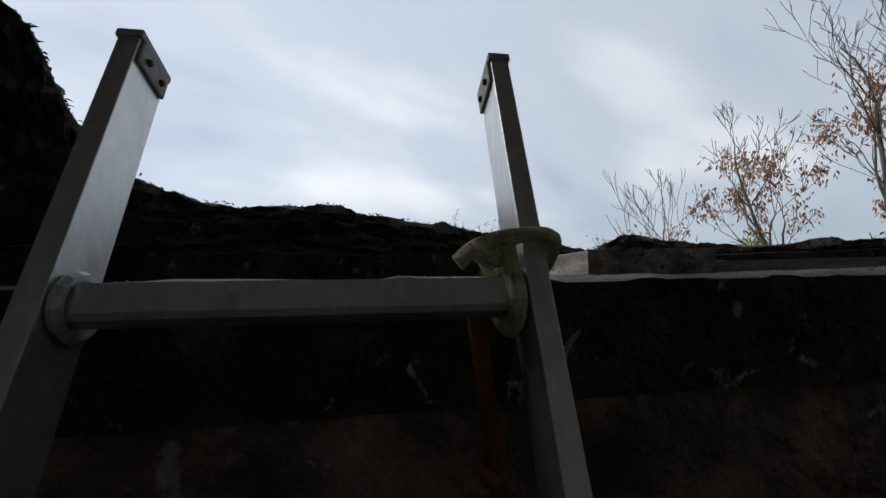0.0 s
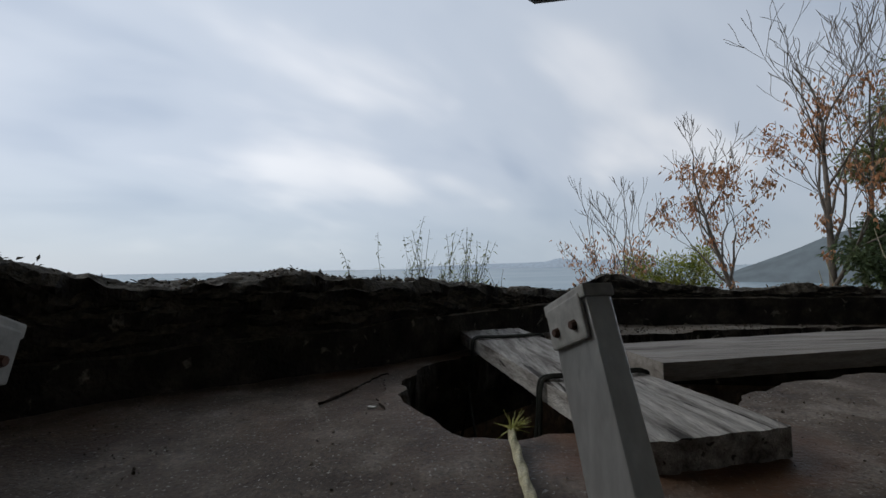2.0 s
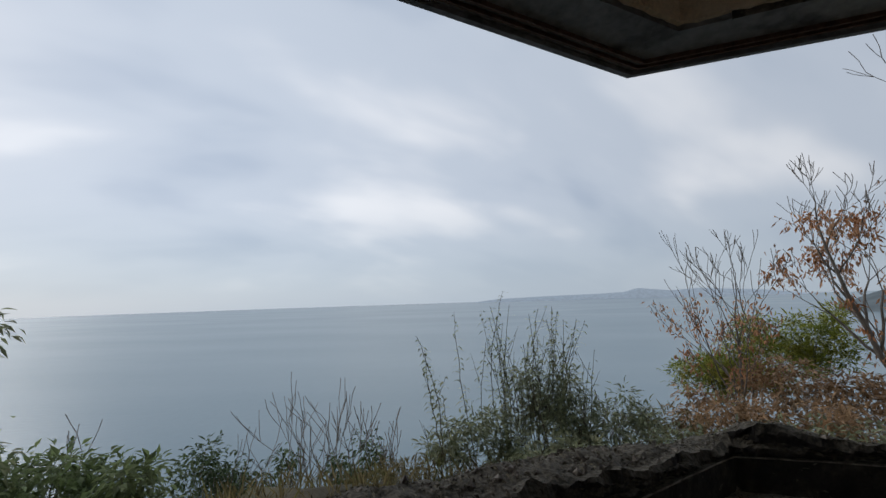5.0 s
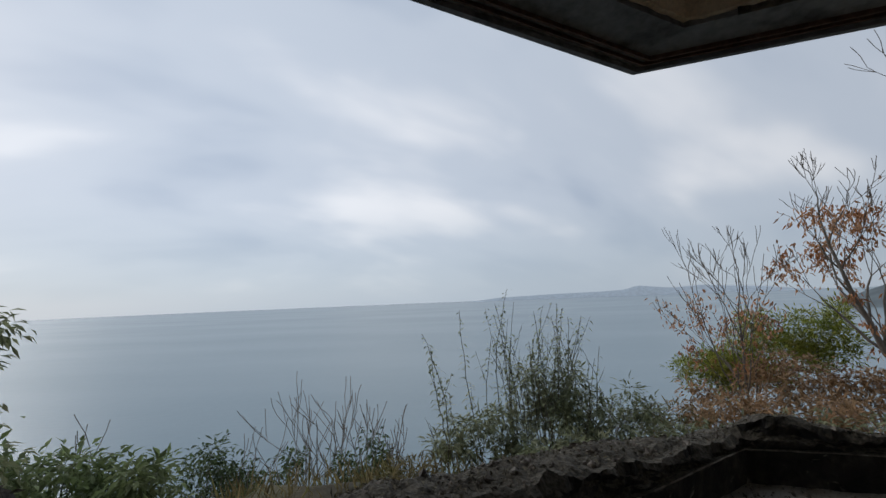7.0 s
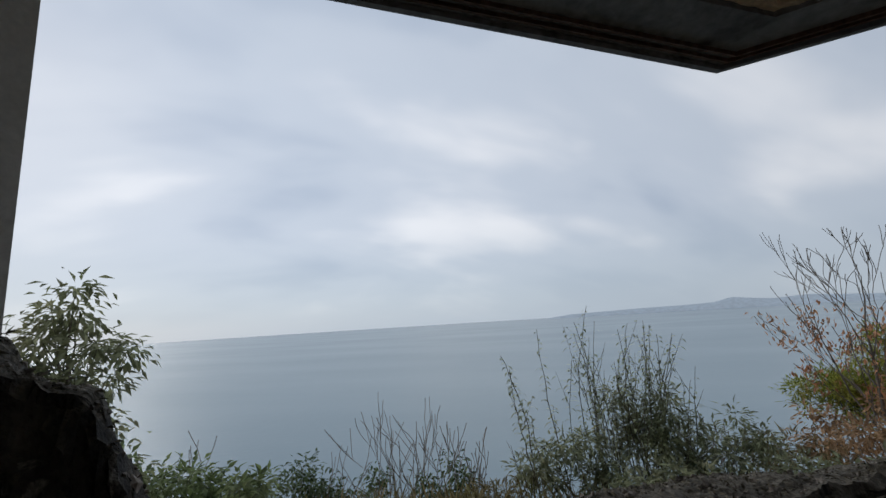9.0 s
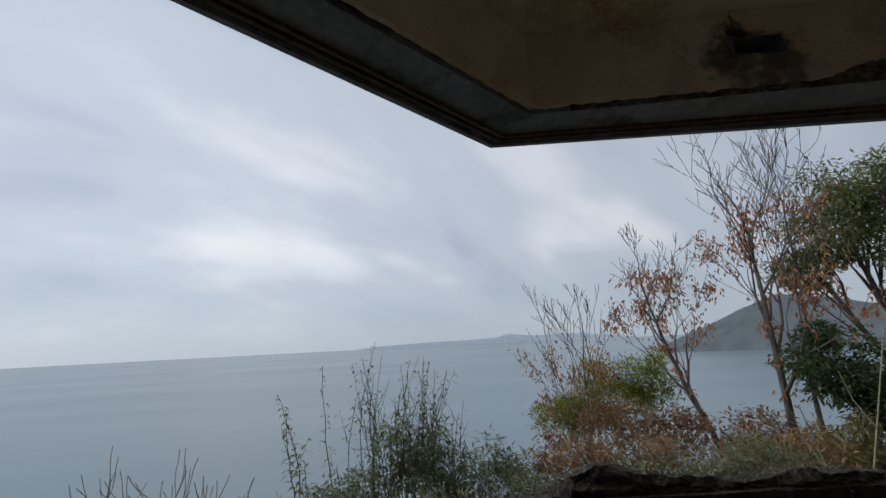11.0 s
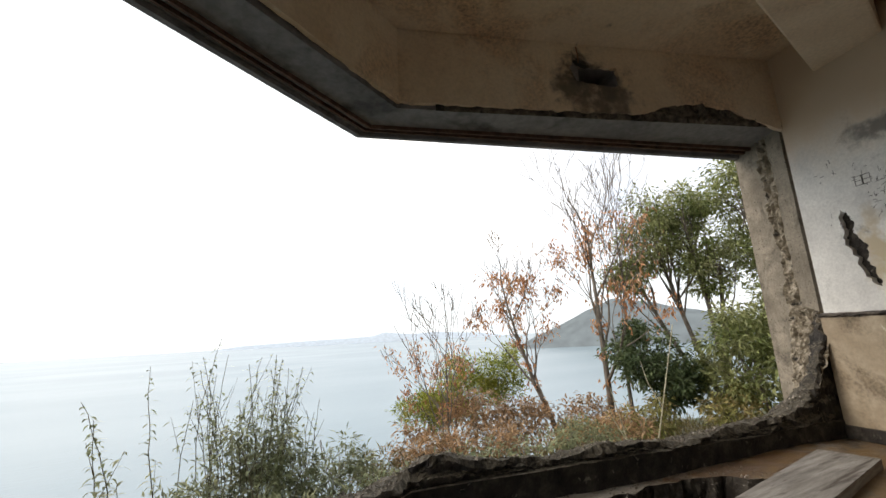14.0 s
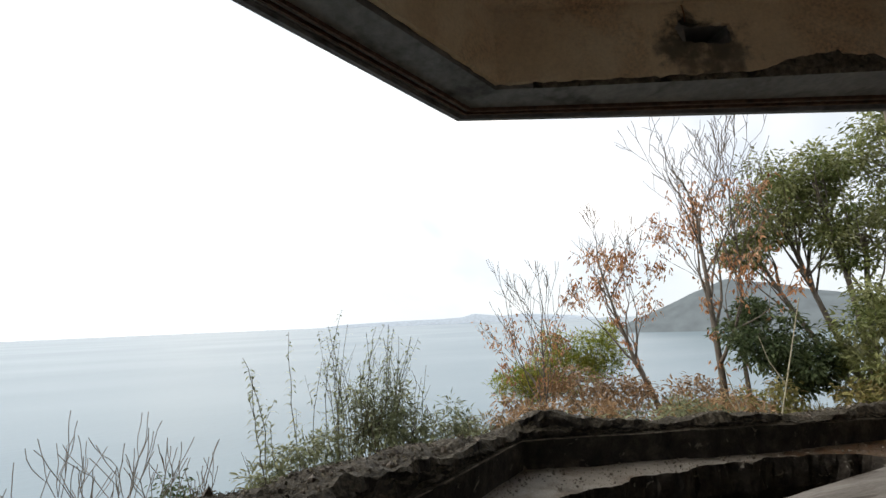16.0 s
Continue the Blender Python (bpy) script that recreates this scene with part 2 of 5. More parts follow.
M_JAMB = material("grey_brown_jamb_concrete", [(0.15, 0.125, 0.095), (0.22, 0.19, 0.15), (0.30, 0.26, 0.205)], 4.0, 0.85, 0.5, 60, stain=(0.13, 0.11, 0.085), stain_scale=5, fine_mix=0.4, bump_dist=0.008, speck=(0.06, 0.05, 0.04))
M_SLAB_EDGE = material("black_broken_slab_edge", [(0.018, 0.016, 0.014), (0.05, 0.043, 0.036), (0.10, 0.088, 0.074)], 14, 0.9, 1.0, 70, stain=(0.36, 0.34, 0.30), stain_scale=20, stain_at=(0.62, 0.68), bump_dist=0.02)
M_LINTEL = material("weathered_grey_lintel", [(0.17, 0.165, 0.175), (0.23, 0.225, 0.235), (0.29, 0.28, 0.285)], 3.0, 0.7, 0.3, 50, stain=(0.11, 0.105, 0.11), stain_scale=5,
                    stretch=(0.4, 0.4, 1), bump_dist=0.006)
M_BROKEN = material("broken_raw_concrete", [(0.17, 0.14, 0.105), (0.30, 0.26, 0.20), (0.44, 0.39, 0.32)], 14, 0.9, 0.9, 55, stain=(0.05, 0.045, 0.04), stain_scale=9,
                    stain_at=(0.56, 0.64), bump_dist=0.02)
M_STEEL = material("rusty_window_steel", [(0.06, 0.035, 0.025), (0.12, 0.06, 0.04), (0.17, 0.10, 0.07)], 14, 0.7, 0.4, 80, metal=0.2)
M_PLANK = material("weathered_grey_wood", [(0.12, 0.105, 0.09), (0.38, 0.36, 0.33), (0.62, 0.60, 0.56)], 5, 0.75, 1.0, 46, stretch=(8, 0.8, 8), stain=(0.05, 0.042, 0.035), stain_scale=4.5,
                   stain_at=(0.58, 0.64), bump_dist=0.008, fine_mix=0.8)
M_PLANK_B = material("damp_brown_wood", [(0.17, 0.15, 0.13), (0.28, 0.255, 0.225), (0.40, 0.37, 0.335)], 4, 0.6, 0.6, 55, stretch=(0.7, 7, 7), stain=(0.09, 0.07, 0.055), stain_scale=3.0,
                     stain_at=(0.55, 0.66), bump_dist=0.005)
M_ALU = material("dull_aluminium", [(0.58, 0.59, 0.58), (0.68, 0.69, 0.68), (0.75, 0.76, 0.74)], 8, 0.36, 0.15, 90, metal=0.65, stain=(0.34, 0.34, 0.33), stain_scale=11, stain_at=(0.62, 0.70),
                 stretch=(1, 1, 0.4), fine_mix=0.3, bump_dist=0.002, spec=0.5)
M_CAP = material("grey_plastic_cap", [(0.36, 0.36, 0.34), (0.50, 0.50, 0.47)], 20, 0.6, 0.2, 90, bump_dist=0.002)
M_ROPE = material("grubby_cream_rope", [(0.50, 0.46, 0.28), (0.66, 0.62, 0.42), (0.74, 0.71, 0.55)], 60, 0.9, 1.0, 420, bump_dist=0.003, stain=(0.28, 0.29, 0.13), stain_scale=26, fine_mix=0.7)
M_FRAY = material("yellow_frayed_fibre", [(0.45, 0.46, 0.12), (0.60, 0.60, 0.25)], 60, 0.8, 0.2, 120)
M_CABLE = material("black_cable", [(0.02, 0.022, 0.02), (0.05, 0.055, 0.045)], 30, 0.55, 0.2, 90, bump_dist=0.002)
M_RUST = material("rusty_iron_rod", [(0.09, 0.04, 0.02), (0.20, 0.09, 0.04), (0.28, 0.14, 0.07)], 40, 0.85, 0.5, 120, bump_dist=0.004)
M_GROUND = material("leaf_litter_ground", [(0.05, 0.045, 0.03), (0.11, 0.09, 0.055), (0.08, 0.085, 0.035)], 1.2, 0.95, 0.8, 14, stain=(0.05, 0.065, 0.025), stain_scale=0.5, bump_dist=0.05)
M_BARK = material("grey_brown_bark", [(0.09, 0.075, 0.06), (0.16, 0.135, 0.11), (0.22, 0.19, 0.16)], 14, 0.9, 0.5, 80, stretch=(1, 1, 0.3), bump_dist=0.006)
M_CANE = material("pale_dead_cane", [(0.38, 0.35, 0.24), (0.52, 0.48, 0.35)], 20, 0.8, 0.2, 80)
M_STALK = material("dry_brown_stalk", [(0.08, 0.07, 0.045), (0.14, 0.12, 0.075)], 20, 0.85, 0.2, 80)


def leaf_material(name, colors, vary=0.45, translucent=0.42):
    return material(name, colors, 3.0, 0.6, 0.1, 40, vary=vary, island=True, translucent=translucent, fine_mix=0.2)


M_LEAF_ORANGE = leaf_material("withered_orange_leaf", [(0.36, 0.14, 0.06), (0.50, 0.25, 0.12), (0.56, 0.36, 0.22)], 0.4, 0.4)
M_LEAF_BROWN = leaf_material("dead_brown_leaf", [(0.22, 0.13, 0.06), (0.38, 0.23, 0.12), (0.46, 0.32, 0.18)])
M_LEAF_GREEN = leaf_material("glossy_green_leaf", [(0.12, 0.16, 0.05), (0.24, 0.26, 0.10), (0.38, 0.38, 0.20)])
M_LEAF_FRESH = leaf_material("fresh_green_leaf", [(0.10, 0.14, 0.05), (0.17, 0.22, 0.09), (0.25, 0.29, 0.14)])
M_LEAF_DARK = leaf_material("dark_green_leaf", [(0.05, 0.075, 0.03), (0.09, 0.125, 0.055), (0.16, 0.19, 0.09)])
M_LEAF_LIME = leaf_material("yellow_green_leaf", [(0.15, 0.19, 0.03), (0.28, 0.30, 0.05), (0.40, 0.34, 0.08)])
M_LEAF_WEED = leaf_material("grey_green_weed_leaf", [(0.15, 0.17, 0.09), (0.25, 0.27, 0.15), (0.36, 0.35, 0.21)])
M_LEAF_FERN = leaf_material("yellowing_fern_leaf", [(0.20, 0.22, 0.06), (0.30, 0.27, 0.10), (0.40, 0.26, 0.13)])
M_GRASS = leaf_material("dry_grass", [(0.13, 0.12, 0.05), (0.22, 0.17, 0.08), (0.14, 0.16, 0.05)])


def water_material():
    m = bpy.data.materials.new("grey_green_sea")
    m.use_nodes = True
    nt = m.node_tree
    bs = nt.nodes["Principled BSDF"]
    bs.inputs["Roughness"].default_value = 0.27
    bs.inputs["Specular IOR Level"].default_value = 0.3
    bs.inputs["IOR"].default_value = 1.33
    co = nt.nodes.new("ShaderNodeTexCoord")
    mp = nt.nodes.new("ShaderNodeMapping")
    mp.inputs["Scale"].default_value = (0.6, 1.6, 1)
    nt.links.new(co.outputs["Object"], mp.inputs[0])
    n1 = nt.nodes.new("ShaderNodeTexNoise")
    n1.inputs["Scale"].default_value = 0.004
    n1.inputs["Detail"].default_value = 4
    n2 = nt.nodes.new("ShaderNodeTexNoise")
    n2.inputs["Scale"].default_value = 0.25
    n2.inputs["Detail"].default_value = 3
    for n in (n1, n2):
        nt.links.new(mp.outputs[0], n.inputs["Vector"])
    r = nt.nodes.new("ShaderNodeValToRGB")
    r.color_ramp.elements[0].position, r.color_ramp.elements[1].position = 0.35, 0.65
    r.color_ramp.elements[0].color, r.color_ramp.elements[1].color = (0.19, 0.255, 0.285, 1), (0.235, 0.30, 0.325, 1)
    nt.links.new(n1.outputs["Fac"], r.inputs[0])
    nt.links.new(r.outputs[0], bs.inputs["Base Color"])
    b = nt.nodes.new("ShaderNodeBump")
    b.inputs["Strength"].default_value = 0.25
    b.inputs["Distance"].default_value = 0.5
    nt.links.new(n2.outputs["Fac"], b.inputs["Height"])
    nt.links.new(b.outputs[0], bs.inputs["Normal"])
    return m


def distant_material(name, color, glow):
    """Far land beyond the water; a bluish emission stands in for distance haze."""
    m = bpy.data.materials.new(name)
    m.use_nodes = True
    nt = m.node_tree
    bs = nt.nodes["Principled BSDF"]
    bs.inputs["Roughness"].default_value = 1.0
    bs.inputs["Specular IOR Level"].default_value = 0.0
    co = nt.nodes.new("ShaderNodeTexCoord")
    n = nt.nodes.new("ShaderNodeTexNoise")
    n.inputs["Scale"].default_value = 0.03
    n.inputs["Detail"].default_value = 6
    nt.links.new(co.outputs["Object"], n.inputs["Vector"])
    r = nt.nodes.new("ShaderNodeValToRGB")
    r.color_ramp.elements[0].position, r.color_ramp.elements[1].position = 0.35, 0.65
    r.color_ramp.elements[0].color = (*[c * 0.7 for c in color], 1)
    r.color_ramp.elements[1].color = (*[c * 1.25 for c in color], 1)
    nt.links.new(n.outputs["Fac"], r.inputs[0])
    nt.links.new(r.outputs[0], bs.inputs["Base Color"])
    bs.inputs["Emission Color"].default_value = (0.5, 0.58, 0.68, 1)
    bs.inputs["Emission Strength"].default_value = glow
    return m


M_SCRATCH = material("dark_scratches", [(0.08, 0.075, 0.07), (0.22, 0.21, 0.20)], 30, 0.9, 0.1, 90)
M_ROOT = material("pale_dried_roots", [(0.34, 0.285, 0.205), (0.42, 0.36, 0.27), (0.52, 0.46, 0.36)], 12, 0.9, 0.3, 90)
M_BREAK = material("dark_broken_edge", [(0.05, 0.043, 0.038), (0.12, 0.10, 0.085), (0.22, 0.19, 0.16)], 16, 0.9, 0.9, 70, stain=(0.03, 0.027, 0.025), stain_scale=12, stain_at=(0.52, 0.62), bump_dist=0.02)
M_STONE = material("grey_rubble", [(0.10, 0.085, 0.07), (0.18, 0.155, 0.13), (0.30, 0.27, 0.23)], 20, 0.9, 0.6, 110, vary=0.5, island=True)
M_SEA = water_material()
# far land: haze is put in as emission, stronger for the islands
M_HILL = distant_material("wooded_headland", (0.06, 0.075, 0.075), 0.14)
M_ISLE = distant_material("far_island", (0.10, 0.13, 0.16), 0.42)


# ---- mesh helpers ----
class Build:
    """Collects vertices and faces of one mesh."""

    def __init__(self):
        self.v, self.f = [], []

    def tube(self, pts, radii, n=6, cap=True):
        pts = [Vector(p) for p in pts]
        start = len(self.v)
        side = None
        for i, p in enumerate(pts):
            d = (pts[min(i + 1, len(pts) - 1)] - pts[max(i - 1, 0)])
            d = d.normalized() if d.length > 1e-9 else Vector((0, 0, 1))
            if side is None:
                side = d.orthogonal().normalized()
            side = (side - d * side.dot(d))
            side = side.normalized() if side.length > 1e-6 else d.orthogonal().normalized()
            up = d.cross(side)
            r = radii[i] if hasattr(radii, "__len__") else radii
            for k in range(n):
                a = 2 * math.pi * k / n
                self.v.append(p + side * (r * math.cos(a)) + up * (r * math.sin(a)))
        for i in range(len(pts) - 1):
            for k in range(n):
                a, b = start + i * n + k, start + i * n + (k + 1) % n
                self.f.append((a, b, b + n, a + n))
        if cap:
            self.f.append(tuple(start + k for k in reversed(range(n))))
            self.f.append(tuple(start + (len(pts) - 1) * n + k for k in range(n)))

    def leaf(self, p, d, length, width, up=Vector((0, 0, 1)), fold=0.25):
        d = Vector(d).normalized()
        s = d.cross(up)
        s = s.normalized() if s.length > 1e-4 else d.orthogonal().normalized()
        nrm = s.cross(d)
        i = len(self.v)
        mid = p + d * (length * 0.45) - nrm * (fold * width * 0.4)
        tip = p + d * length - nrm * (length * 0.18)
        self.v += [Vector(p), mid + s * width * 0.5 + nrm * fold * width, tip, mid - s * width * 0.5 + nrm * fold * width, mid]
        self.f += [(i, i + 1, i + 4), (i + 4, i + 1, i + 2), (i, i + 4, i + 3), (i + 4, i + 2, i + 3)]

    def prism(self, poly, z0, z1):
        """Upright prism over a plan polygon; z0 and z1 are numbers or one value a corner."""
        n, i = len(poly), len(self.v)
        for k, z in enumerate((z0, z1)):
            for j, p in enumerate(poly):
                self.v.append(Vector((p[0], p[1], z[j] if hasattr(z, "__len__") else z)))
        area = sum(poly[j][0] * poly[(j + 1) % n][1] - poly[(j + 1) % n][0] * poly[j][1] for j in range(n))
        order = list(range(n)) if area > 0 else list(reversed(range(n)))
        self.f.append(tuple(i + j for j in reversed(order)))
        self.f.append(tuple(i + n + j for j in order))
        for a in range(n):
            p, q = order[a], order[(a + 1) % n]
            self.f.append((i + p, i + q, i + n + q, i + n + p))

    def box(self, m, sx, sy, sz):
        """A box of that size round the pose m."""
        i = len(self.v)
        for x in (-0.5, 0.5):
            for y in (-0.5, 0.5):
                for z in (-0.5, 0.5):
                    self.v.append(m @ Vector((x * sx, y * sy, z * sz)))
        self.f += [tuple(i + k for k in q) for q in ((0, 1, 3, 2), (4, 6, 7, 5), (0, 4, 5, 1), (2, 3, 7, 6), (0, 2, 6, 4), (1, 5, 7, 3))]

    def grid(self, rows):
        """A sheet through rows of points."""
        i, w = len(self.v), len(rows[0])
        for r in rows:
            self.v += [Vector(p) for p in r]
        for a in range(len(rows) - 1):
            for b in range(w - 1):
                k = i + a * w + b
                self.f.append((k, k + 1, k + w + 1, k + w))

    def mesh(self, name, mat, smooth=False, bevel=0.0):
        me = bpy.data.meshes.new(name)
        me.from_pydata([tuple(v) for v in self.v], [], self.f)
        me.validate()
        if bevel:
            bm = bmesh.new()
            bm.from_mesh(me)
            edges = [ed for ed in bm.edges if ed.is_manifold and ed.calc_face_angle(0) > 0.6]
            bmesh.ops.bevel(bm, geom=edges, offset=bevel, segments=2, affect="EDGES", profile=0.6)
            bm.to_mesh(me)
            bm.free()
        me.materials.append(mat)
        if smooth:
            for p in me.polygons:
                p.use_smooth = True
        me.update()
        return me


def thing(name, build, mat, label="", category="", group="", kind="", smooth=False, bevel=0.0):
    return tagged(new(name, build.mesh(name, mat, smooth, bevel)), label, category, group, kind)


def holder(name, place, label="", category="", group="", kind=""):
    ob = new(name)
    ob.location = place
    ob.empty_display_size = 0.1
    return tagged(ob, label, category, group, kind)


def part(name, build, mat, parent, label="", smooth=False, bevel=0.0):
    """One mesh in world coordinates, linked under a thing or a part."""
    ob = new(name, build.mesh(name, mat, smooth, bevel))
    ob.parent = parent
    chain, up = Matrix.Identity(4), parent
    while up is not None:
        chain = up.matrix_basis @ chain
        up = up.parent
    ob.matrix_basis = chain.inverted()
    return tagged(ob, label)


def fbm(p, sc, octaves=3):
    return noise.fractal(Vector(p) * sc, 0.9, 2.0, octaves)


def along(stops, x):
    return float(np.interp(x, [s[0] for s in stops], [s[1] for s in stops]))


def pebble(b, p, r, rng):
    """A small angular lump."""
    i = len(b.v)
    ax = [Vector((1, 0, 0)), Vector((-1, 0, 0)), Vector((0, 1, 0)), Vector((0, -1, 0)), Vector((0, 0, 0.7)), Vector((0, 0, -0.7))]
    turn = Euler((rng.uniform(0, 6), rng.uniform(0, 6), rng.uniform(0, 6))).to_matrix()
    b.v += [Vector(p) + turn @ (q * (r * rng.uniform(0.6, 1.25))) for q in ax]
    b.f += [tuple(i + k for k in t) for t in ((0, 2, 4), (2, 1, 4), (1, 3, 4), (3, 0, 4), (2, 0, 5), (1, 2, 5), (3, 1, 5), (0, 3, 5))]


def inside(poly, x, y):
    hit = False
    for (ax, ay), (bx, by) in zip(poly, poly[1:] + poly[:1]):
        if (ay > y) != (by > y) and x < (bx - ax) * (y - ay) / (by - ay) + ax:
            hit = not hit
    return hit


# ---- plan, in metres; z is 0 at the edge of the upper floor by the ladder ----
E_IN, A_IN, B_IN = Vector((-1.52, 1.04)), Vector((0.965, 2.64)), Vector((3.80, 1.79))
C_OUT, D_OUT, F_OUT = Vector((0.81, 3.016)), Vector((3.99, 2.244)), Vector((-1.80, 1.24))
G_IN, H_IN = Vector((2.66, -2.05)), Vector((-2.25, -2.2))
CEILING, LINTEL, LOWER, FOOT = 2.72, 2.14, -1.62, -1.83
# ROOM shrinks the upper walls laid out above about the camera's standpoint, keeping their view
STANDPOINT = Vector((0.13, 0.40, 0.73))
ROOM = Matrix.Translation(STANDPOINT) @ Matrix.Scale(0.92, 4) @ Matrix.Translation(-STANDPOINT)


def room_point(p):
    return (ROOM @ Vector((p.x, p.y, 0.0))).to_2d()


def fit_room(obs):
    for ob in obs:
        if ob.parent is None:
            ob.matrix_basis = ROOM @ ob.matrix_basis


# inner foot of the broken parapet: its bend, and its two ends
P_IN = Vector((0.80, 2.19))
L_DIR = Vector((1.6, 1.19)).normalized()
L_END, R_END = P_IN - L_DIR * 2.8, room_point(B_IN)
W_DIR = (G_IN - B_IN).normalized()
W_OUT = Vector((-W_DIR.y, W_DIR.x))
EDGE = 0.42  # the ladder hole's edge runs along y = EDGE + 0.2 x, kept beyond the camera's path


def floor_z(x, y):
    front = min(1.0, max(0.0, (y - 1.05) / 0.45)) * (1.0 - min(1.0, max(0.0, (x - 1.9) / 0.9)))
    return -0.034 * front + 0.008 * fbm((x, y, 0.3), 2.2) + 0.004 * fbm((x, y, 1.7), 14)


def ragged(points, step, amp, sc=9.0, seed=0.0, outward=False):
    """A closed outline with a broken edge."""
    out = []
    for a, b in zip(points, points[1:] + points[:1]):
        a, b = Vector(a[:2]), Vector(b[:2])
        n = max(1, int((b - a).length / step))
        side = Vector((-(b - a).y, (b - a).x)).normalized()
        for i in range(n):
            p = a.lerp(b, i / n)
            w = fbm((p.x, p.y, seed), sc, 4) * amp
            out.append(p + side * (-abs(w) if outward else w))
    return out


def cdt_sheet(outline, holes, step):
    """Triangles of a plan polygon with holes, on a loose grid."""
    loops = [outline] + holes
    pts, edges = [], []
    for lp in loops:
        s = len(pts)
        pts += [Vector(p) for p in lp]
        edges += [(s + i, s + (i + 1) % len(lp)) for i in range(len(lp))]
    polys = [[(p[0], p[1]) for p in lp] for lp in loops]
    xs, ys = [p[0] for p in polys[0]], [p[1] for p in polys[0]]
    rng = random.Random(4)
    x = min(xs)
    while x < max(xs):
        y = min(ys)
        while y < max(ys):
            q = (x + rng.uniform(-0.3, 0.3) * step, y + rng.uniform(-0.3, 0.3) * step)
            if inside(polys[0], *q) and not any(inside(h, *q) for h in polys[1:]):
                pts.append(Vector(q))
            y += step
        x += step
    v, _, f, *_ = geometry.delaunay_2d_cdt(pts, edges, [], 0, 1e-5)
    keep = []
    for t in f:
        c = (sum(v[k].x for k in t) / len(t), sum(v[k].y for k in t) / len(t))
        if inside(polys[0], *c) and not any(inside(h, *c) for h in polys[1:]):
            keep.append(tuple(t))
    return [Vector((p.x, p.y)) for p in v], keep


def slab(outline, holes, step, top, thick, jitter=0.0):
    """A slab with broken holes; top gives each plan point's place, thick its other side."""
    v, f = cdt_sheet(outline, holes, step)
    b = Build()
    count = {}
    for t in f:
        for p, q in zip(t, t[1:] + t[:1]):
            count[(p, q)] = 1
    rim = [(p, q) for p, q in count if (q, p) not in count]
    b.v = [top(p, 0.0) for p in v] + [top(p, thick) for p in v]
    n = len(v)
    b.f = list(f) + [tuple(n + k for k in reversed(t)) for t in f]
    mids = {}
    for p, q in rim:
        for k in (p, q):
            if k not in mids:
                mids[k] = len(b.v)
                m = top(v[k], thick * (0.35 + 0.3 * noise.random()))
                b.v.append(m + noise.random_unit_vector() * jitter)
        b.f += [(q, p, mids[p], mids[q]), (mids[q], mids[p], n + p, n + q)]
    return b


# ---- sea, hillside and far land ----
def ring_sheet(name, mat, z, radii, n, kind, label):
    b = Build()
    b.v.append(Vector((0, 0, z)))
    for r in radii:
        for k in range(n):
            a = 2 * math.pi * k / n
            b.v.append(Vector((r * math.cos(a), r * math.sin(a), z)))
    for k in range(n):
        b.f.append((0, 1 + k, 1 + (k + 1) % n))
    for i in range(len(radii) - 1):
        for k in range(n):
            p, q = 1 + i * n + k, 1 + i * n + (k + 1) % n
            b.f.append((p, p + n, q + n, q))
    return thing(name, b, mat, label, "sea", kind=kind)


SEA = -40.0
ring_sheet("water", M_SEA, SEA, (60, 200, 600, 1500, 4900), 64, "structure", "calm grey-green sea under an overcast sky")


def hill_z(x, y):
    """The hillside falls to the sea in front; a shoulder carries the trees on the right."""
    front = y - (2.9 + 0.25 * min(0, x)) if x < 1 else (y + 0.25 * x) - 3.3
    side = max(0.0, x - 2.0)
    flat = 1.3 + min(3.2, 0.75 * side)
    d = front - flat
    z = -0.62 - 0.10 * max(0.0, min(front, flat))
    if d > 0:
        z -= 0.75 * d + 0.012 * d * d if d < 20 else 15 + 4.8 + 1.0 * (d - 20)
    if x < -2.0:
        z -= 0.35 * (-2.0 - x)
    if front < 0:
        z = -0.62
    back = max(0.0, -y - 3.0)
    z += 0.25 * back
    return max(z + 0.08 * fbm((x, y, 0), 0.9) + 0.03 * fbm((x, y, 3), 4), SEA - 2)


b = Build()
xs = sorted(set([round(v, 3) for v in np.concatenate([np.linspace(-90, -6, 22), np.linspace(-6, 11, 86), np.linspace(11, 90, 20)])]))
ys = sorted(set([round(v, 3) for v in np.concatenate([np.linspace(-60, -3, 14), np.linspace(-3, 11, 70), np.linspace(11, 70, 26)])]))
b.grid([[(x, y, hill_z(x, y) - (2.0 if -2.0 < x < 3.9 and -2.4 < y < 0.9 else 0.0)) for x in xs] for y in ys])
thing("ground", b, M_GROUND, "steep hillside covered in leaf litter", "ground", kind="structure", smooth=True)


def headland(name, mat, bearing0, bearing1, r, peaks, depth, label):
    b = Build()
    rows = []
    n = 60
    for j in range(9):
        row = []
        for i in range(n + 1):
            a = radians(bearing0 + (bearing1 - bearing0) * i / n)
            h = along(peaks, i / n) * (1 + 0.06 * fbm((i * 0.13, j * 0.3, r), 1.5))
            k = math.sin(math.pi * j / 8) ** 0.8
            rr = r + depth * (j / 8 - 0.5)
            row.append((rr * math.sin(a), rr * math.cos(a), SEA - 3 + (h - SEA + 3) * k if h > SEA else SEA - 3))
        rows.append(row)
    b.grid(rows)
    return thing(name, b, mat, label, "headland", kind="structure", smooth=True)


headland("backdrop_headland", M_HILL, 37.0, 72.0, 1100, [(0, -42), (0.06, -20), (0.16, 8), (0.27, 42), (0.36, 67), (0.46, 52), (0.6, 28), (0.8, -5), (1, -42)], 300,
         "wooded headland rising from the sea, hazed by its own glow")
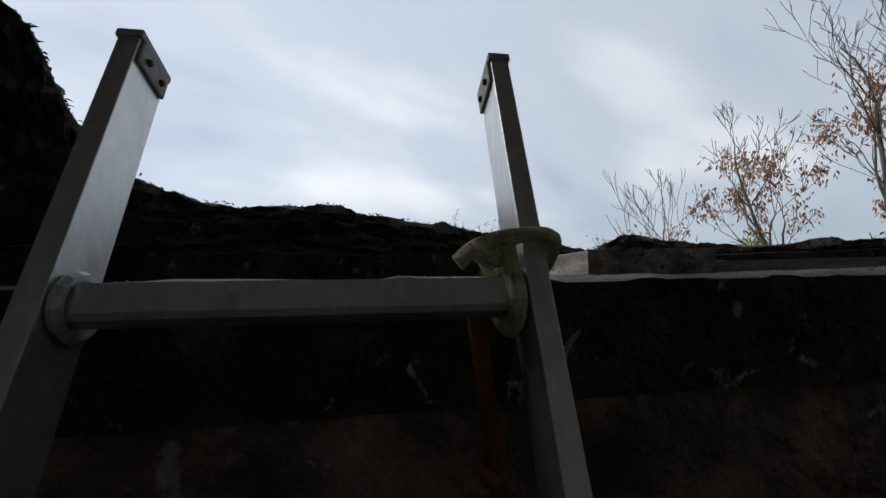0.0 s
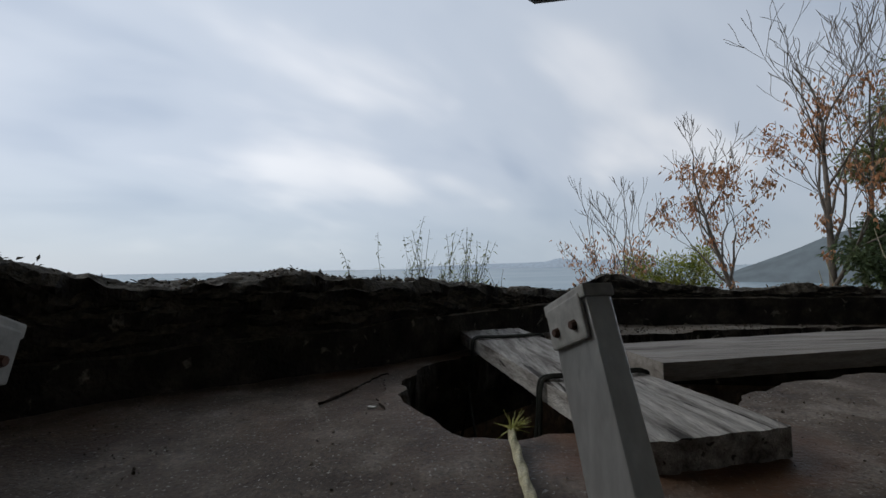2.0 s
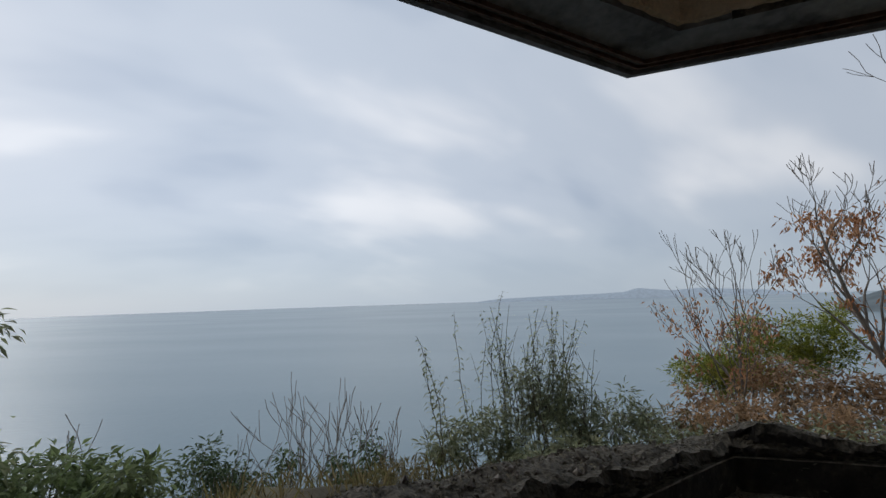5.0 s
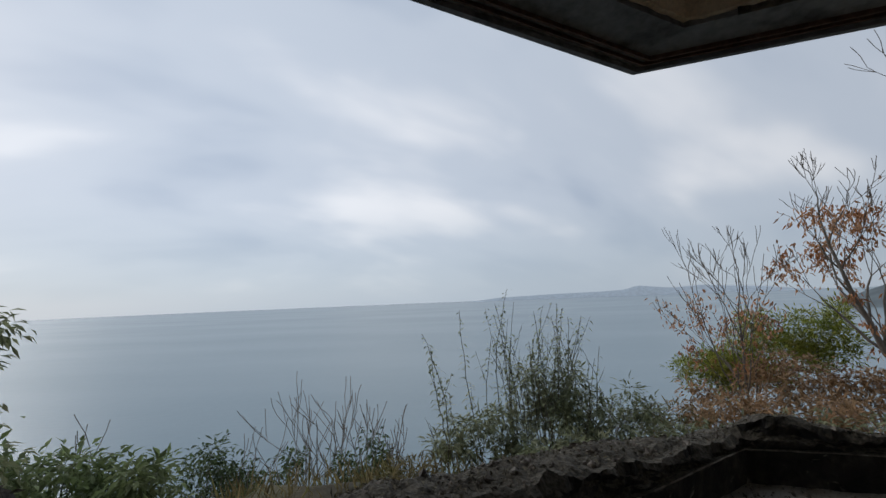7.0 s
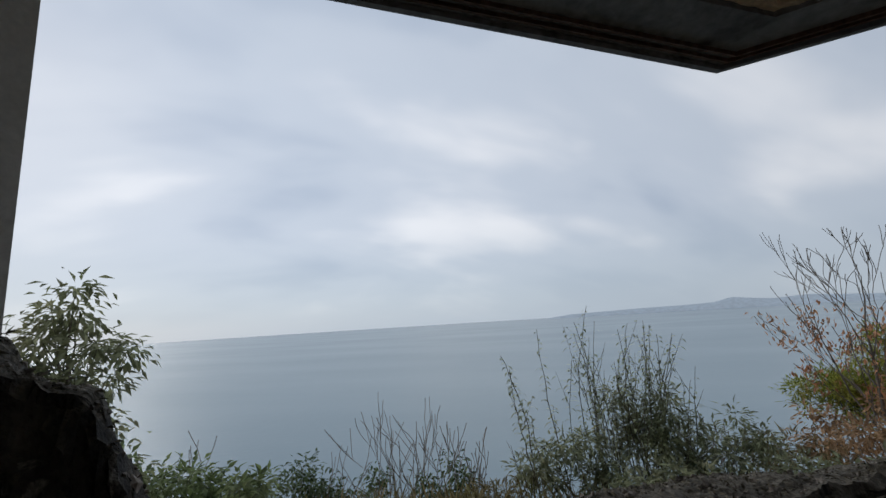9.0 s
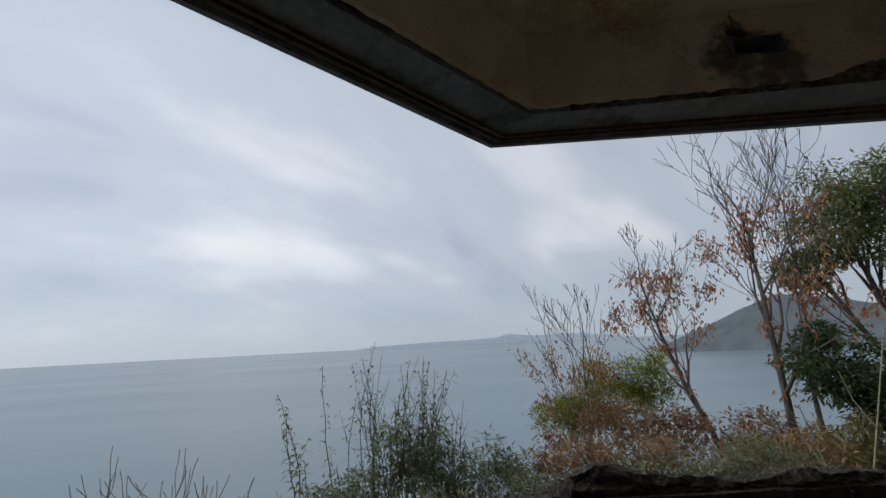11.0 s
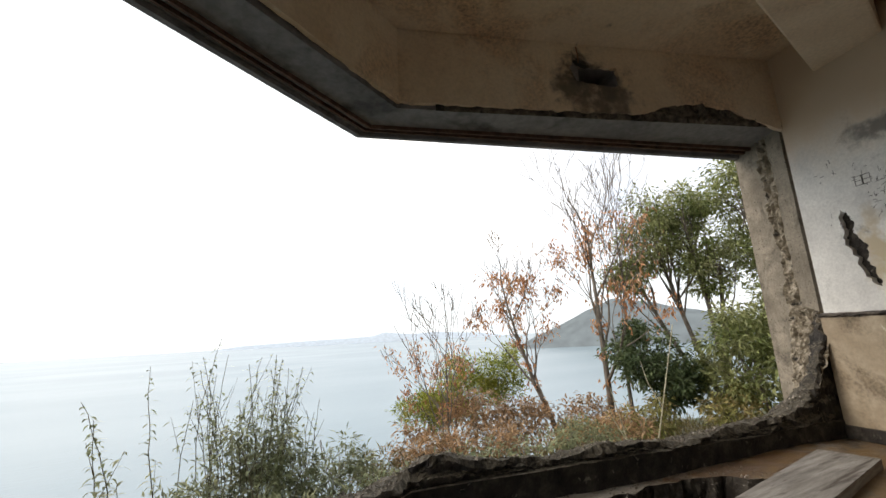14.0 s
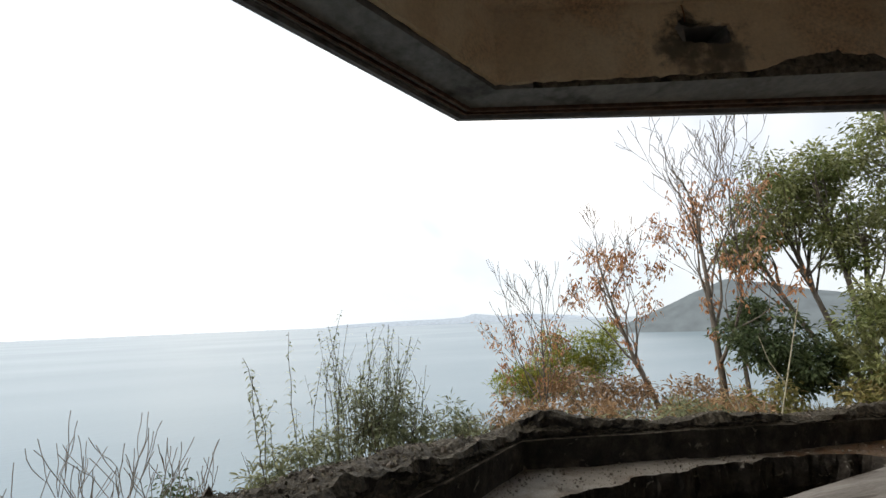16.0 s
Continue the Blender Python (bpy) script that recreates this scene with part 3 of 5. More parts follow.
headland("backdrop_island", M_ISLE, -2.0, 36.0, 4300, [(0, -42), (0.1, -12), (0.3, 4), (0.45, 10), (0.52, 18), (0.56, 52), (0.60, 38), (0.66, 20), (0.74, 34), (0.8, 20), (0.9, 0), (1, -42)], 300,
         "faint low islands on the horizon, misted by their own glow")

# ---- room shell ----
ahead = set(bpy.data.objects)
outer = [C_OUT, D_OUT, Vector((4.25, 1.9)), G_IN + W_OUT * 0.3, H_IN + Vector((-0.3, -0.3)), F_OUT]
b = Build()
b.prism([(p.x, p.y) for p in outer], CEILING, CEILING + 0.28)
thing("ceiling", b, M_PLASTER, "stained brown plastered concrete ceiling", "ceiling", kind="structure")


def quad_on(p0, p1, q0, q1, t0, t1):
    """Plan quad between an inner line p and an outer line q."""
    return [tuple(p0.lerp(p1, t0)), tuple(p0.lerp(p1, t1)), tuple(q0.lerp(q1, t1)), tuple(q0.lerp(q1, t0))]


# wall over the opening, with a rectangular vent shaft through the right-hand run
VENT = (0.438, 0.535, 2.40, 2.545)
b = Build()
zl = (LINTEL + 0.02, LINTEL + 0.02, LINTEL - 0.005, LINTEL - 0.005)
b.prism(quad_on(A_IN, B_IN, C_OUT, D_OUT, 0, VENT[0]), zl, CEILING)
b.prism(quad_on(A_IN, B_IN, C_OUT, D_OUT, VENT[1], 1), zl, CEILING)
b.prism(quad_on(A_IN, B_IN, C_OUT, D_OUT, VENT[0], VENT[1]), zl, VENT[2])
b.prism(quad_on(A_IN, B_IN, C_OUT, D_OUT, VENT[0], VENT[1]), VENT[3], CEILING)
b.prism(quad_on(A_IN.lerp(B_IN, 0.0), B_IN, C_OUT, D_OUT, VENT[0], VENT[1])[2:] + quad_on(A_IN, B_IN, C_OUT + Vector((-0.01, -0.05)), D_OUT + Vector((-0.01, -0.05)), VENT[0], VENT[1])[2:][::-1], VENT[2], VENT[3])
thing("wall_front_lintel", b, M_LINTEL, "weathered grey concrete lintel over the wide opening", "lintel", kind="structure")
b = Build()
b.prism(quad_on(E_IN + Vector((0.02, 0.065)), A_IN, F_OUT, C_OUT, 0, 1), (LINTEL + 0.02, LINTEL + 0.02, LINTEL - 0.005, LINTEL - 0.005), CEILING)
thing("wall_front_lintel_angled", b, M_LINTEL, "weathered grey concrete lintel meeting its neighbour at an angle", "lintel", kind="structure")


def upright_sheet(name, mat, o, d, inward, outline, holes, thick, step, label, category, jitter=0.004, bumpy=0.0):
    """Plaster coat on a wall: o and d give its line, inward the way into the room."""
    def place(p, depth):
        w = bumpy * fbm((p.x, p.y, 5.0), 3.0) if depth == 0 else 0.0
        q = o + d * p.x + inward * (thick - depth + w)
        return Vector((q.x, q.y, p.y))
    return thing(name, slab(outline, holes, step, place, thick, jitter), mat, label, category, kind="structure")


def ccw_inward(d):
    return Vector((d.y, -d.x))


# plaster over the front wall, broken away along the lintel towards the right-hand jamb
fd = (B_IN - A_IN).normalized()
fl = (B_IN - A_IN).length
low = [(0.0, LINTEL + 0.05), (0.9, LINTEL + 0.05), (1.75, LINTEL + 0.055), (1.95, LINTEL + 0.13), (2.2, LINTEL + 0.16), (2.5, LINTEL + 0.12), (2.75, LINTEL + 0.03), (fl - 0.02, LINTEL - 0.02)]
bottom = [Vector((x, along(low, x) + 0.012 * fbm((x, 0, 0), 14, 4))) for x in np.linspace(0.0, fl - 0.02, 90)]
outline = bottom + [Vector((fl - 0.02, CEILING - 0.004)), Vector((0.0, CEILING - 0.004))]
u0, u1 = VENT[0] * fl, VENT[1] * fl
vent_hole = ragged([(u0 - 0.04, VENT[2] + 0.02), (u1 - 0.02, VENT[2] - 0.01), (u1 + 0.015, VENT[2] + 0.03), (u1 + 0.005, VENT[3]), (u0 + 0.02, VENT[3] + 0.005), (u0 - 0.05, VENT[3] + 0.05), (u0 - 0.075, VENT[3] - 0.02)], 0.012, 0.014, 22, 2.0)
upright_sheet("wall_front_plaster", M_PLASTER, A_IN, fd, ccw_inward(fd), outline, [vent_hole], 0.03, 0.11, "brown stained plaster with a sooty vent hole", "wall")
# raw edge where the plaster has fallen from the lintel
b = Build()
rows = []
for u in np.linspace(0.25, fl - 0.01, 170):
    top_z = along(low, u) + 0.035
    row = []
    for k in np.linspace(0.0, 1.0, 16):
        z = LINTEL + 0.012 + (top_z - LINTEL - 0.012) * k
        amp = 0.012 + 0.022 * min(1.0, max(0.0, (u - 1.5) / 0.4))
        h = 0.006 + amp * (0.45 + 0.6 * fbm((u, z, 3), 15, 4)) * min(1.0, 6 * k * (1 - k) + 0.2)
        q = A_IN + fd * u + ccw_inward(fd) * h
        row.append((q.x, q.y, z))
    rows.append(row)
b.grid(rows)
thing("wall_front_broken_edge", b, M_BREAK, "dark crumbled edge along the lintel", "wall", kind="structure")
ld = (A_IN - E_IN).normalized()
ll = (A_IN - E_IN).length
bottom = [Vector((x, LINTEL + 0.05 + 0.012 * fbm((x, 2, 0), 10, 4))) for x in np.linspace(0.0, ll, 90)]
upright_sheet("wall_front_plaster_angled", M_PLASTER, E_IN, ld, ccw_inward(ld), bottom + [Vector((ll, CEILING - 0.004)), Vector((0, CEILING - 0.004))], [], 0.03, 0.14, "brown stained plaster over the angled lintel", "wall")

# steel sash tracks under the lintel's outer edge
for p0, p1, q0, q1, nm in ((A_IN, B_IN, C_OUT, D_OUT, "window_track"), (E_IN, A_IN, F_OUT, C_OUT, "window_track")):
    rail = holder(nm, (*((q0 + q1) / 2), LINTEL), "rusted steel sash track fixed under the lintel", "window track", kind="structure")
    for k, (o0, o1, dz) in enumerate(((0.99, 0.90, 0.035), (0.80, 0.76, 0.022), (0.66, 0.62, 0.022))):
        b = Build()
        b.prism([tuple(p0.lerp(q0, o0)), tuple(p1.lerp(q1, o0)), tuple(p1.lerp(q1, o1)), tuple(p0.lerp(q0, o1))], LINTEL - dz, LINTEL + 0.01)
        part("rail", b, M_LINTEL if k == 0 else M_STEEL, rail)

# right-hand wall with a window
WIN = (1.19, 2.4, 0.80, 1.87)


def wall_piece(b, s0, s1, z0, z1, t0=0.0, t1=0.3):
    p, q = B_IN + W_DIR * s0, B_IN + W_DIR * s1
    b.prism([tuple(p + W_OUT * t0), tuple(q + W_OUT * t0), tuple(q + W_OUT * t1), tuple(p + W_OUT * t1)], z0, z1)


b = Build()
wall_len = (G_IN - B_IN).length
wall_piece(b, 0.0, WIN[0], FOOT, CEILING)
wall_piece(b, WIN[0], WIN[1], FOOT, WIN[2])
wall_piece(b, WIN[0], WIN[1], WIN[3], CEILING)
wall_piece(b, WIN[1], wall_len, FOOT, CEILING)
thing("wall_right", b, M_BROKEN, "rough concrete wall behind broken plaster", "wall", kind="structure")
inw = -W_OUT
gash = ragged([(0.27, 1.42), (0.235, 1.36), (0.255, 1.24), (0.275, 1.12), (0.30, 1.02), (0.345, 0.93), (0.40, 0.89), (0.375, 0.97), (0.355, 1.06), (0.36, 1.16), (0.315, 1.25), (0.31, 1.36)], 0.012, 0.03, 18, 5.0)
side = [Vector((0.02, 0.745))] + [Vector((x, 0.742)) for x in (0.3, 0.71)] + [Vector((0.71, 0.80)), Vector((WIN[0] - 0.03, 0.81))]
side += [Vector((WIN[0] - 0.004 + 0.012 * min(0.0, fbm((0, z, 3), 9, 4)), z)) for z in np.linspace(0.82, WIN[3], 40)]
side += [Vector((WIN[0] + 0.01, WIN[3] + 0.015)), Vector((WIN[1], WIN[3] + 0.015)), Vector((WIN[1], CEILING - 0.004)), Vector((0.02, CEILING - 0.004))]
upright_sheet("wall_right_plaster", M_UPPER, B_IN, W_DIR, inw, side, [gash], 0.04, 0.07, "scuffed white plaster turning brown above, with a deep gash", "wall", bumpy=0.004)
# thin near-black sheet behind the gash: shade of a deeper hole, put in as colour
b = Build()
b.v = [Vector((*(B_IN + W_DIR * s - W_OUT * 0.003), z)) for s, z in ((0.20, 0.86), (0.44, 0.86), (0.44, 1.46), (0.20, 1.46))] + [Vector((*(B_IN + W_DIR * s - W_OUT * 0.0005), z)) for s, z in ((0.20, 0.86), (0.44, 0.86), (0.44, 1.46), (0.20, 1.46))]
b.f = [(0, 1, 2, 3), (7, 6, 5, 4), (0, 4, 5, 1), (1, 5, 6, 2), (2, 6, 7, 3), (3, 7, 4, 0)]
thing("wall_right_rubble", b, M_PARAPET, "thin near-black sheet standing in for the gash's deep shade", "wall", kind="structure")
side = [Vector((0.0, -0.1)), Vector((wall_len, -0.1)), Vector((wall_len, 0.80)), Vector((0.72, 0.80)), Vector((0.715, 0.735))] + [Vector((x, 0.725 + 0.012 * fbm((x, 0, 9), 16, 4))) for x in np.linspace(0.70, 0.0, 30)]
upright_sheet("wall_right_dado", M_DADO, B_IN, W_DIR, inw, side, [], 0.055, 0.09, "stained bare concrete dado with pale streaks", "wall")
side = [Vector((0.0, -0.12)), Vector((wall_len, -0.12))] + [Vector((x, 0.018 + 0.008 * fbm((x, 0, 4), 8))) for x in np.linspace(wall_len, 0, 60)]
upright_sheet("baseboard_right", M_PARAPET, B_IN, W_DIR, inw, side, [], 0.075, 0.1, "near-black skirting band", "baseboard")
win = holder("window_1", (*(B_IN + W_DIR * WIN[0]), WIN[2]), "open window with rusty brown frame, no glass", "window", kind="structure")
for s0, s1, z0, z1 in ((WIN[0], WIN[0] + 0.05, WIN[2], WIN[3]), (WIN[1] - 0.05, WIN[1], WIN[2], WIN[3]), (WIN[0] + 0.05, WIN[1] - 0.05, WIN[3] - 0.05, WIN[3]), (WIN[0] + 0.05, WIN[1] - 0.05, WIN[2], WIN[2] + 0.04)):
    b = Build()
    wall_piece(b, s0, s1, z0, z1, -0.02, 0.14)
    part("window_frame", b, M_STEEL, win)

# right-hand jamb of the wide opening: raw edge where the frame was torn out
b = Build()
b.prism([tuple(B_IN), tuple(D_OUT), (4.32, 2.16), (4.2, 1.68)], FOOT, CEILING)
thing("wall_jamb_right", b, M_JAMB, "concrete jamb of the wide opening", "wall", kind="structure")
jd = D_OUT - B_IN
jn = Vector((-jd.y, jd.x)).normalized()
b = Build()
rows = []
band = []
us = np.linspace(-0.06, 0.64, 52)
for z in np.linspace(-0.1, 2.16, 230):
    row = []
    left = 0.27 + 0.05 * fbm((0, z, 2), 2.5, 4)
    right = 0.51 + 0.07 * fbm((3, z, 2), 3.0, 5)
    if z < 0.80:
        left, right = left - 0.34 * min(1.0, (0.80 - z) / 0.06), right + 0.10 * min(1.0, (0.80 - z) / 0.2)
    for u in us:
        torn = left < u < right
        bulge = 0.22 * math.exp(-((z - 0.15) / 0.28) ** 2) * max(0.0, 1 - u * 1.1)
        if torn:
            cell = 0.4 - noise.voronoi(Vector((u * 1.1, z, 3)) * 26.0)[0][0]
            h = 0.018 + 0.036 * fbm((u * 1.2, z, 1), 12, 5) + 0.034 * cell
            if u < left + 0.06 and z > 0.7:
                h = 0.004
        else:
            h = 0.036 + 0.004 * fbm((u, z, 7), 6.0) if u < right else 0.006
            if u < 0.0:
                h = 0.004
        band.append(1 if torn else 0)
        p = B_IN + jd * u + jn * (max(h, 0.003) + bulge)
        row.append((p.x, p.y, z))
    rows.append(row)
b.grid(rows)
b.f = [tuple(reversed(q)) for q in b.f]
jamb = thing("wall_jamb_right_broken", b, M_BROKEN, "ragged broken concrete down the jamb", "wall", kind="structure", smooth=False)
jamb.data.materials.append(M_JAMB)
for face in jamb.data.polygons:
    face.material_index = 0 if any(band[k] for k in face.vertices) else 1
# crumbled ledge between the white plaster and the dado; its colour holds the gap's shade
b = Build()
rows = []
for u in np.linspace(0.0, 0.72, 110):
    row = []
    for k in np.linspace(0.0, 1.0, 9):
        out = 0.045 + (0.035 + 0.022 * fbm((u, k, 6), 13, 4)) * math.sin(math.pi * k)
        q = B_IN + W_DIR * u - W_OUT * out
        row.append((q.x, q.y, 0.712 + 0.034 * k + 0.006 * fbm((u, 1, 1), 11, 3)))
    rows.append(row)
b.grid(rows)
thing("trim_ledge", b, M_BREAK, "crumbled ledge under the plaster, coloured dark for the gap there", "ledge", kind="structure")
# bent wire over the vent
q = A_IN + fd * (u0 - 0.01) + ccw_inward(fd) * 0.035
b = Build()
b.tube([(q.x, q.y, VENT[3] + 0.02), (q.x - 0.004, q.y - 0.006, VENT[3] + 0.07), (q.x - 0.016, q.y - 0.01, VENT[3] + 0.12), (q.x - 0.014, q.y - 0.004, VENT[3] + 0.14)], 0.004, 5)
thing("wire_hook", b, M_RUST, "rusty wire hook above a sooty vent hole", "wire")

# left-hand jamb and the walls that close the room behind
b = Build()
b.prism([tuple(E_IN), tuple(F_OUT + Vector((0.0, -0.055))), (-2.1, 1.02), (-1.85, 0.85)], FOOT, CEILING)
thing("wall_jamb_left", b, M_LINTEL, "plastered concrete jamb of the wide opening", "wall", kind="structure")
# left and back walls are assumed; their white is there to brighten the room
b = Build()
ln = Vector((-(E_IN - H_IN).y, (E_IN - H_IN).x)).normalized() * 0.3
b.prism([tuple(E_IN), tuple(H_IN), tuple(H_IN + ln), tuple(E_IN + ln)], FOOT, CEILING)
thing("wall_left", b, M_WHITE, "assumed plaster wall, white to bounce light into the room", "wall", kind="structure")
b = Build()
b.prism([tuple(H_IN), tuple(G_IN), (G_IN.x, G_IN.y - 0.3), (H_IN.x, H_IN.y - 0.3)], FOOT, CEILING)
thing("wall_back", b, M_WHITE, "assumed plaster wall, white to bounce light into the room", "wall", kind="structure")

# ceiling beam
bd = Vector((math.cos(radians(9.5)), math.sin(radians(9.5))))
bn = Vector((-bd.y, bd.x))
p0 = Vector((3.60, 1.30))
b = Build()
b.prism([tuple(p0 + bn * 0.185 + bd * 0.12), tuple(p0 - bn * 0.185 + bd * 0.02), tuple(p0 - bn * 0.185 - bd * 5.6), tuple(p0 + bn * 0.185 - bd * 5.4)], 2.42, CEILING + 0.02)
thing("ceiling_beam", b, M_PLASTER, "plastered concrete beam across the ceiling", "beam", kind="structure", bevel=0.015)

fit_room(ob for ob in bpy.data.objects if ob not in ahead)

# ---- broken parapet along the opening; heights by the distance from the bend ----
TOPS = [(-2.8, 1.0), (-2.45, 0.92), (-2.38, 0.78), (-2.30, 0.70), (-2.22, 0.66), (-2.17, 0.57), (-2.125, 0.44), (-2.07, 0.345), (-2.0, 0.285), (-1.92, 0.25), (-1.72, 0.236), (-1.6, 0.239), (-1.45, 0.256), (-1.33, 0.238), (-1.2, 0.231),
        (-1.03, 0.225), (-0.8, 0.20), (-0.66, 0.187), (-0.4, 0.157), (-0.12, 0.135), (-0.03, 0.14), (0.03, 0.175), (0.1, 0.205), (0.2, 0.198), (0.37, 0.165), (0.55, 0.145), (0.84, 0.135), (0.95, 0.15), (1.2, 0.135),
        (1.5, 0.128), (1.9, 0.145), (2.2, 0.165), (2.4, 0.20), (2.52, 0.27), (2.62, 0.42), (2.70, 0.62), (2.76, 0.80)]
l1, l2 = (P_IN - L_END).length, (R_END - P_IN).length
n1 = Vector((-(P_IN - L_END).y, (P_IN - L_END).x)).normalized()
n2 = Vector((-(R_END - P_IN).y, (R_END - P_IN).x)).normalized()


def parapet_at(s):
    if s < l1:
        p, n = L_END.lerp(P_IN, s / l1), n1
    else:
        p, n = P_IN.lerp(R_END, (s - l1) / l2), n2
    k = min(1.0, max(0.0, 0.5 + (s - l1) / 0.12))
    return p, n1.lerp(n2, k).normalized() if 0 < k < 1 else n


b = Build()
rows = []
for s in np.linspace(0.0, l1 + l2 - 0.02, 560):
    p, n = parapet_at(s)
    T = along(TOPS, s - l1) + 0.014 * fbm((s, 0, 0), 3.0, 5) + 0.004 * fbm((s, 3, 0), 14, 3)
    row = []
    flat = 0.05 + 0.13 * min(1.0, max(0.0, (l1 - 0.05 - s) / 0.2))
    sect = [(0.0, z) for z in np.linspace(-0.32, 0.092, 7)] + [(0.016, z) for z in np.linspace(0.097, max(T - 0.025, 0.11), 14)]
    fall = 0.12 + 0.4 * max(0.0, T - 0.17)
    wf = 1.0 - 0.5 * min(1.0, max(0.0, (T - 0.3) / 0.15))
    sect += [(0.02 + (o - 0.02) * wf, T - fall * max(0.0, (o - flat) / 0.27) ** 1.4) for o in np.linspace(0.028, 0.27 + flat, 24)] + [((0.30 + flat) * wf + 0.01, T - fall - 0.06), (0.35 + flat, T - fall - 0.25), (0.41 + flat, -0.7), (0.45 + flat, -1.3)]
    for i, (o, z) in enumerate(sect):
        rough = 0.0 if i < 6 else (0.012 if i < 9 else 0.026)
        q = p + n * o
        w = Vector((q.x, q.y, z))
        lay = Vector((s * 0.55, o * 1.3, z * 2.6))
        d1 = fbm(lay, 8.0, 5) + 0.5 * fbm(lay, 24.0, 3)
        d2 = fbm(lay + Vector((9, 4, 2)), 7.0, 5)
        if rough > 0.02:
            wob = w + Vector((fbm(w, 6.0), fbm(w + Vector((5, 1, 0)), 6.0), fbm(w + Vector((2, 8, 0)), 6.0))) * 0.05
            cell = 0.4 - noise.voronoi(Vector((wob.x, wob.y, wob.z * 1.8)) * 8.0)[0][0]
            fine = 0.35 - noise.voronoi(wob * 34.0)[0][0]
            d1 += 0.5 * cell + 0.2 * fine + 0.28 * fbm(w, 22.0, 3)
            d2 += 0.55 * cell + 0.22 * fine + 0.3 * fbm(w, 22.0, 3)
        q = q + n * (rough * d1 + (0.006 * d2 if i < 9 else 0))
        row.append((q.x, q.y, z + rough * 0.8 * d2))
    rows.append(row)
b.grid(rows)
crest = [(r[22], r[30], r[38]) for r in rows]
thing("parapet", b, M_PARAPET, "low near-black parapet broken off to a ragged mossy top", "parapet", kind="structure", smooth=False)
b, lit = Build(), Build()
rng = random.Random(31)
for i in range(5200):
    c3 = crest[rng.randrange(30, len(crest) - 20)]
    k = rng.random()
    q = Vector(c3[0]).lerp(Vector(c3[1]), k * 2) if k < 0.5 else Vector(c3[1]).lerp(Vector(c3[2]), k * 2 - 1)
    if i < 2200:
        pebble(b, q + Vector((0, 0, 0.002)), rng.uniform(0.003, 0.011) * (1.9 if rng.random() < 0.1 else 0.9), rng)
    else:
        lit.leaf(q + Vector((0, 0, 0.008)), (rng.gauss(0, 1), rng.gauss(0, 1), rng.gauss(0, 0.3)), rng.uniform(0.008, 0.026), rng.uniform(0.004, 0.010), up=Vector((rng.gauss(0, 0.6), rng.gauss(0, 0.6), 1)))
thing("rubble", b, M_STONE, "loose stone chips along the broken parapet", "rubble", kind="stuff")
thing("leaf_litter", lit, M_LITTER, "dead leaves and twigs caught on the parapet", "leaf litter", kind="stuff")
b = Build()
b.prism([tuple(L_END + n1 * 0.02), tuple(P_IN + n1 * 0.02), tuple(P_IN + n1 * 0.34), tuple(L_END + n1 * 0.34)], LOWER, -0.2)
b.prism([tuple(P_IN + n2 * 0.02), tuple(R_END + n2 * 0.02), tuple(R_END + n2 * 0.34), tuple(P_IN + n2 * 0.34)], LOWER, -0.2)
thing("wall_lower_front", b, M_PIT, "dark rubble wall below the floor", "wall", kind="structure")
# pale line where the old sill was cut away
b = Build()
for q0, q1, nn, s0, s1 in ((P_IN, R_END, n2, 0.0, 0.30), (P_IN, L_END, n1, 0.0, 0.33)):
    pts = []
    for t in np.linspace(s0, s1, 40):
        q = q0.lerp(q1, t) - nn * (0.002 - 0.004 * fbm((t, 0, 0), 9))
        pts.append((q.x, q.y, 0.094 + 0.003 * fbm((t, 5, 0), 12)))
    b.tube(pts, [0.0028 + 0.0015 * fbm((i, 0, 0), 0.7) for i in range(len(pts))], 5)
thing("trim_sill_line", b, M_STONE, "thin pale scar where the sill was cut", "trim", kind="structure")

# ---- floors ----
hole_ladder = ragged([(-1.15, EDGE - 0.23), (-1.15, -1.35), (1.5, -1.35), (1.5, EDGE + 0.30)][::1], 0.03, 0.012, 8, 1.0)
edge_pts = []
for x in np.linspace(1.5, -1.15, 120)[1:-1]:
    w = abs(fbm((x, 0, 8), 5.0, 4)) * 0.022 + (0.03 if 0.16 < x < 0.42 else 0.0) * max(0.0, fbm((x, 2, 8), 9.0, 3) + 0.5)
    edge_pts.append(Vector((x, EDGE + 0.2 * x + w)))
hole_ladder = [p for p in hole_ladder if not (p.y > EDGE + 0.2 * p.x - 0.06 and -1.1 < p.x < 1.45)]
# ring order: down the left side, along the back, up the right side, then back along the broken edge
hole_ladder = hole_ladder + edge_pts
hole_gap = ragged([(-0.04, 1.40), (-0.08, 1.2), (-0.08, 1.05), (-0.05, 0.90), (0.02, 0.82), (0.24, 0.83), (0.44, 0.86), (0.56, 0.94), (0.70, 1.01), (0.84, 1.06), (1.2, 1.12), (1.7, 1.18), (2.2, 1.24), (2.42, 1.36), (2.44, 1.55), (2.32, 1.74),
                   (2.16, 1.87), (1.6, 1.94), (1.1, 1.92), (0.80, 1.88), (0.58, 1.79), (0.44, 1.76), (0.24, 1.66), (0.06, 1.52)], 0.025, 0.03, 8, 3.0)
hole_side = ragged([tuple(room_point(Vector(q))) for q in ((3.28, 0.98), (3.3, 0.7), (3.5, 0.66), (3.44, 1.0))], 0.025, 0.03, 8, 6.0)
room = [L_END + Vector((0.0, 0.03)), P_IN + Vector((0, 0.06)), R_END + Vector((0.02, 0.02)), room_point(G_IN), room_point(H_IN)]


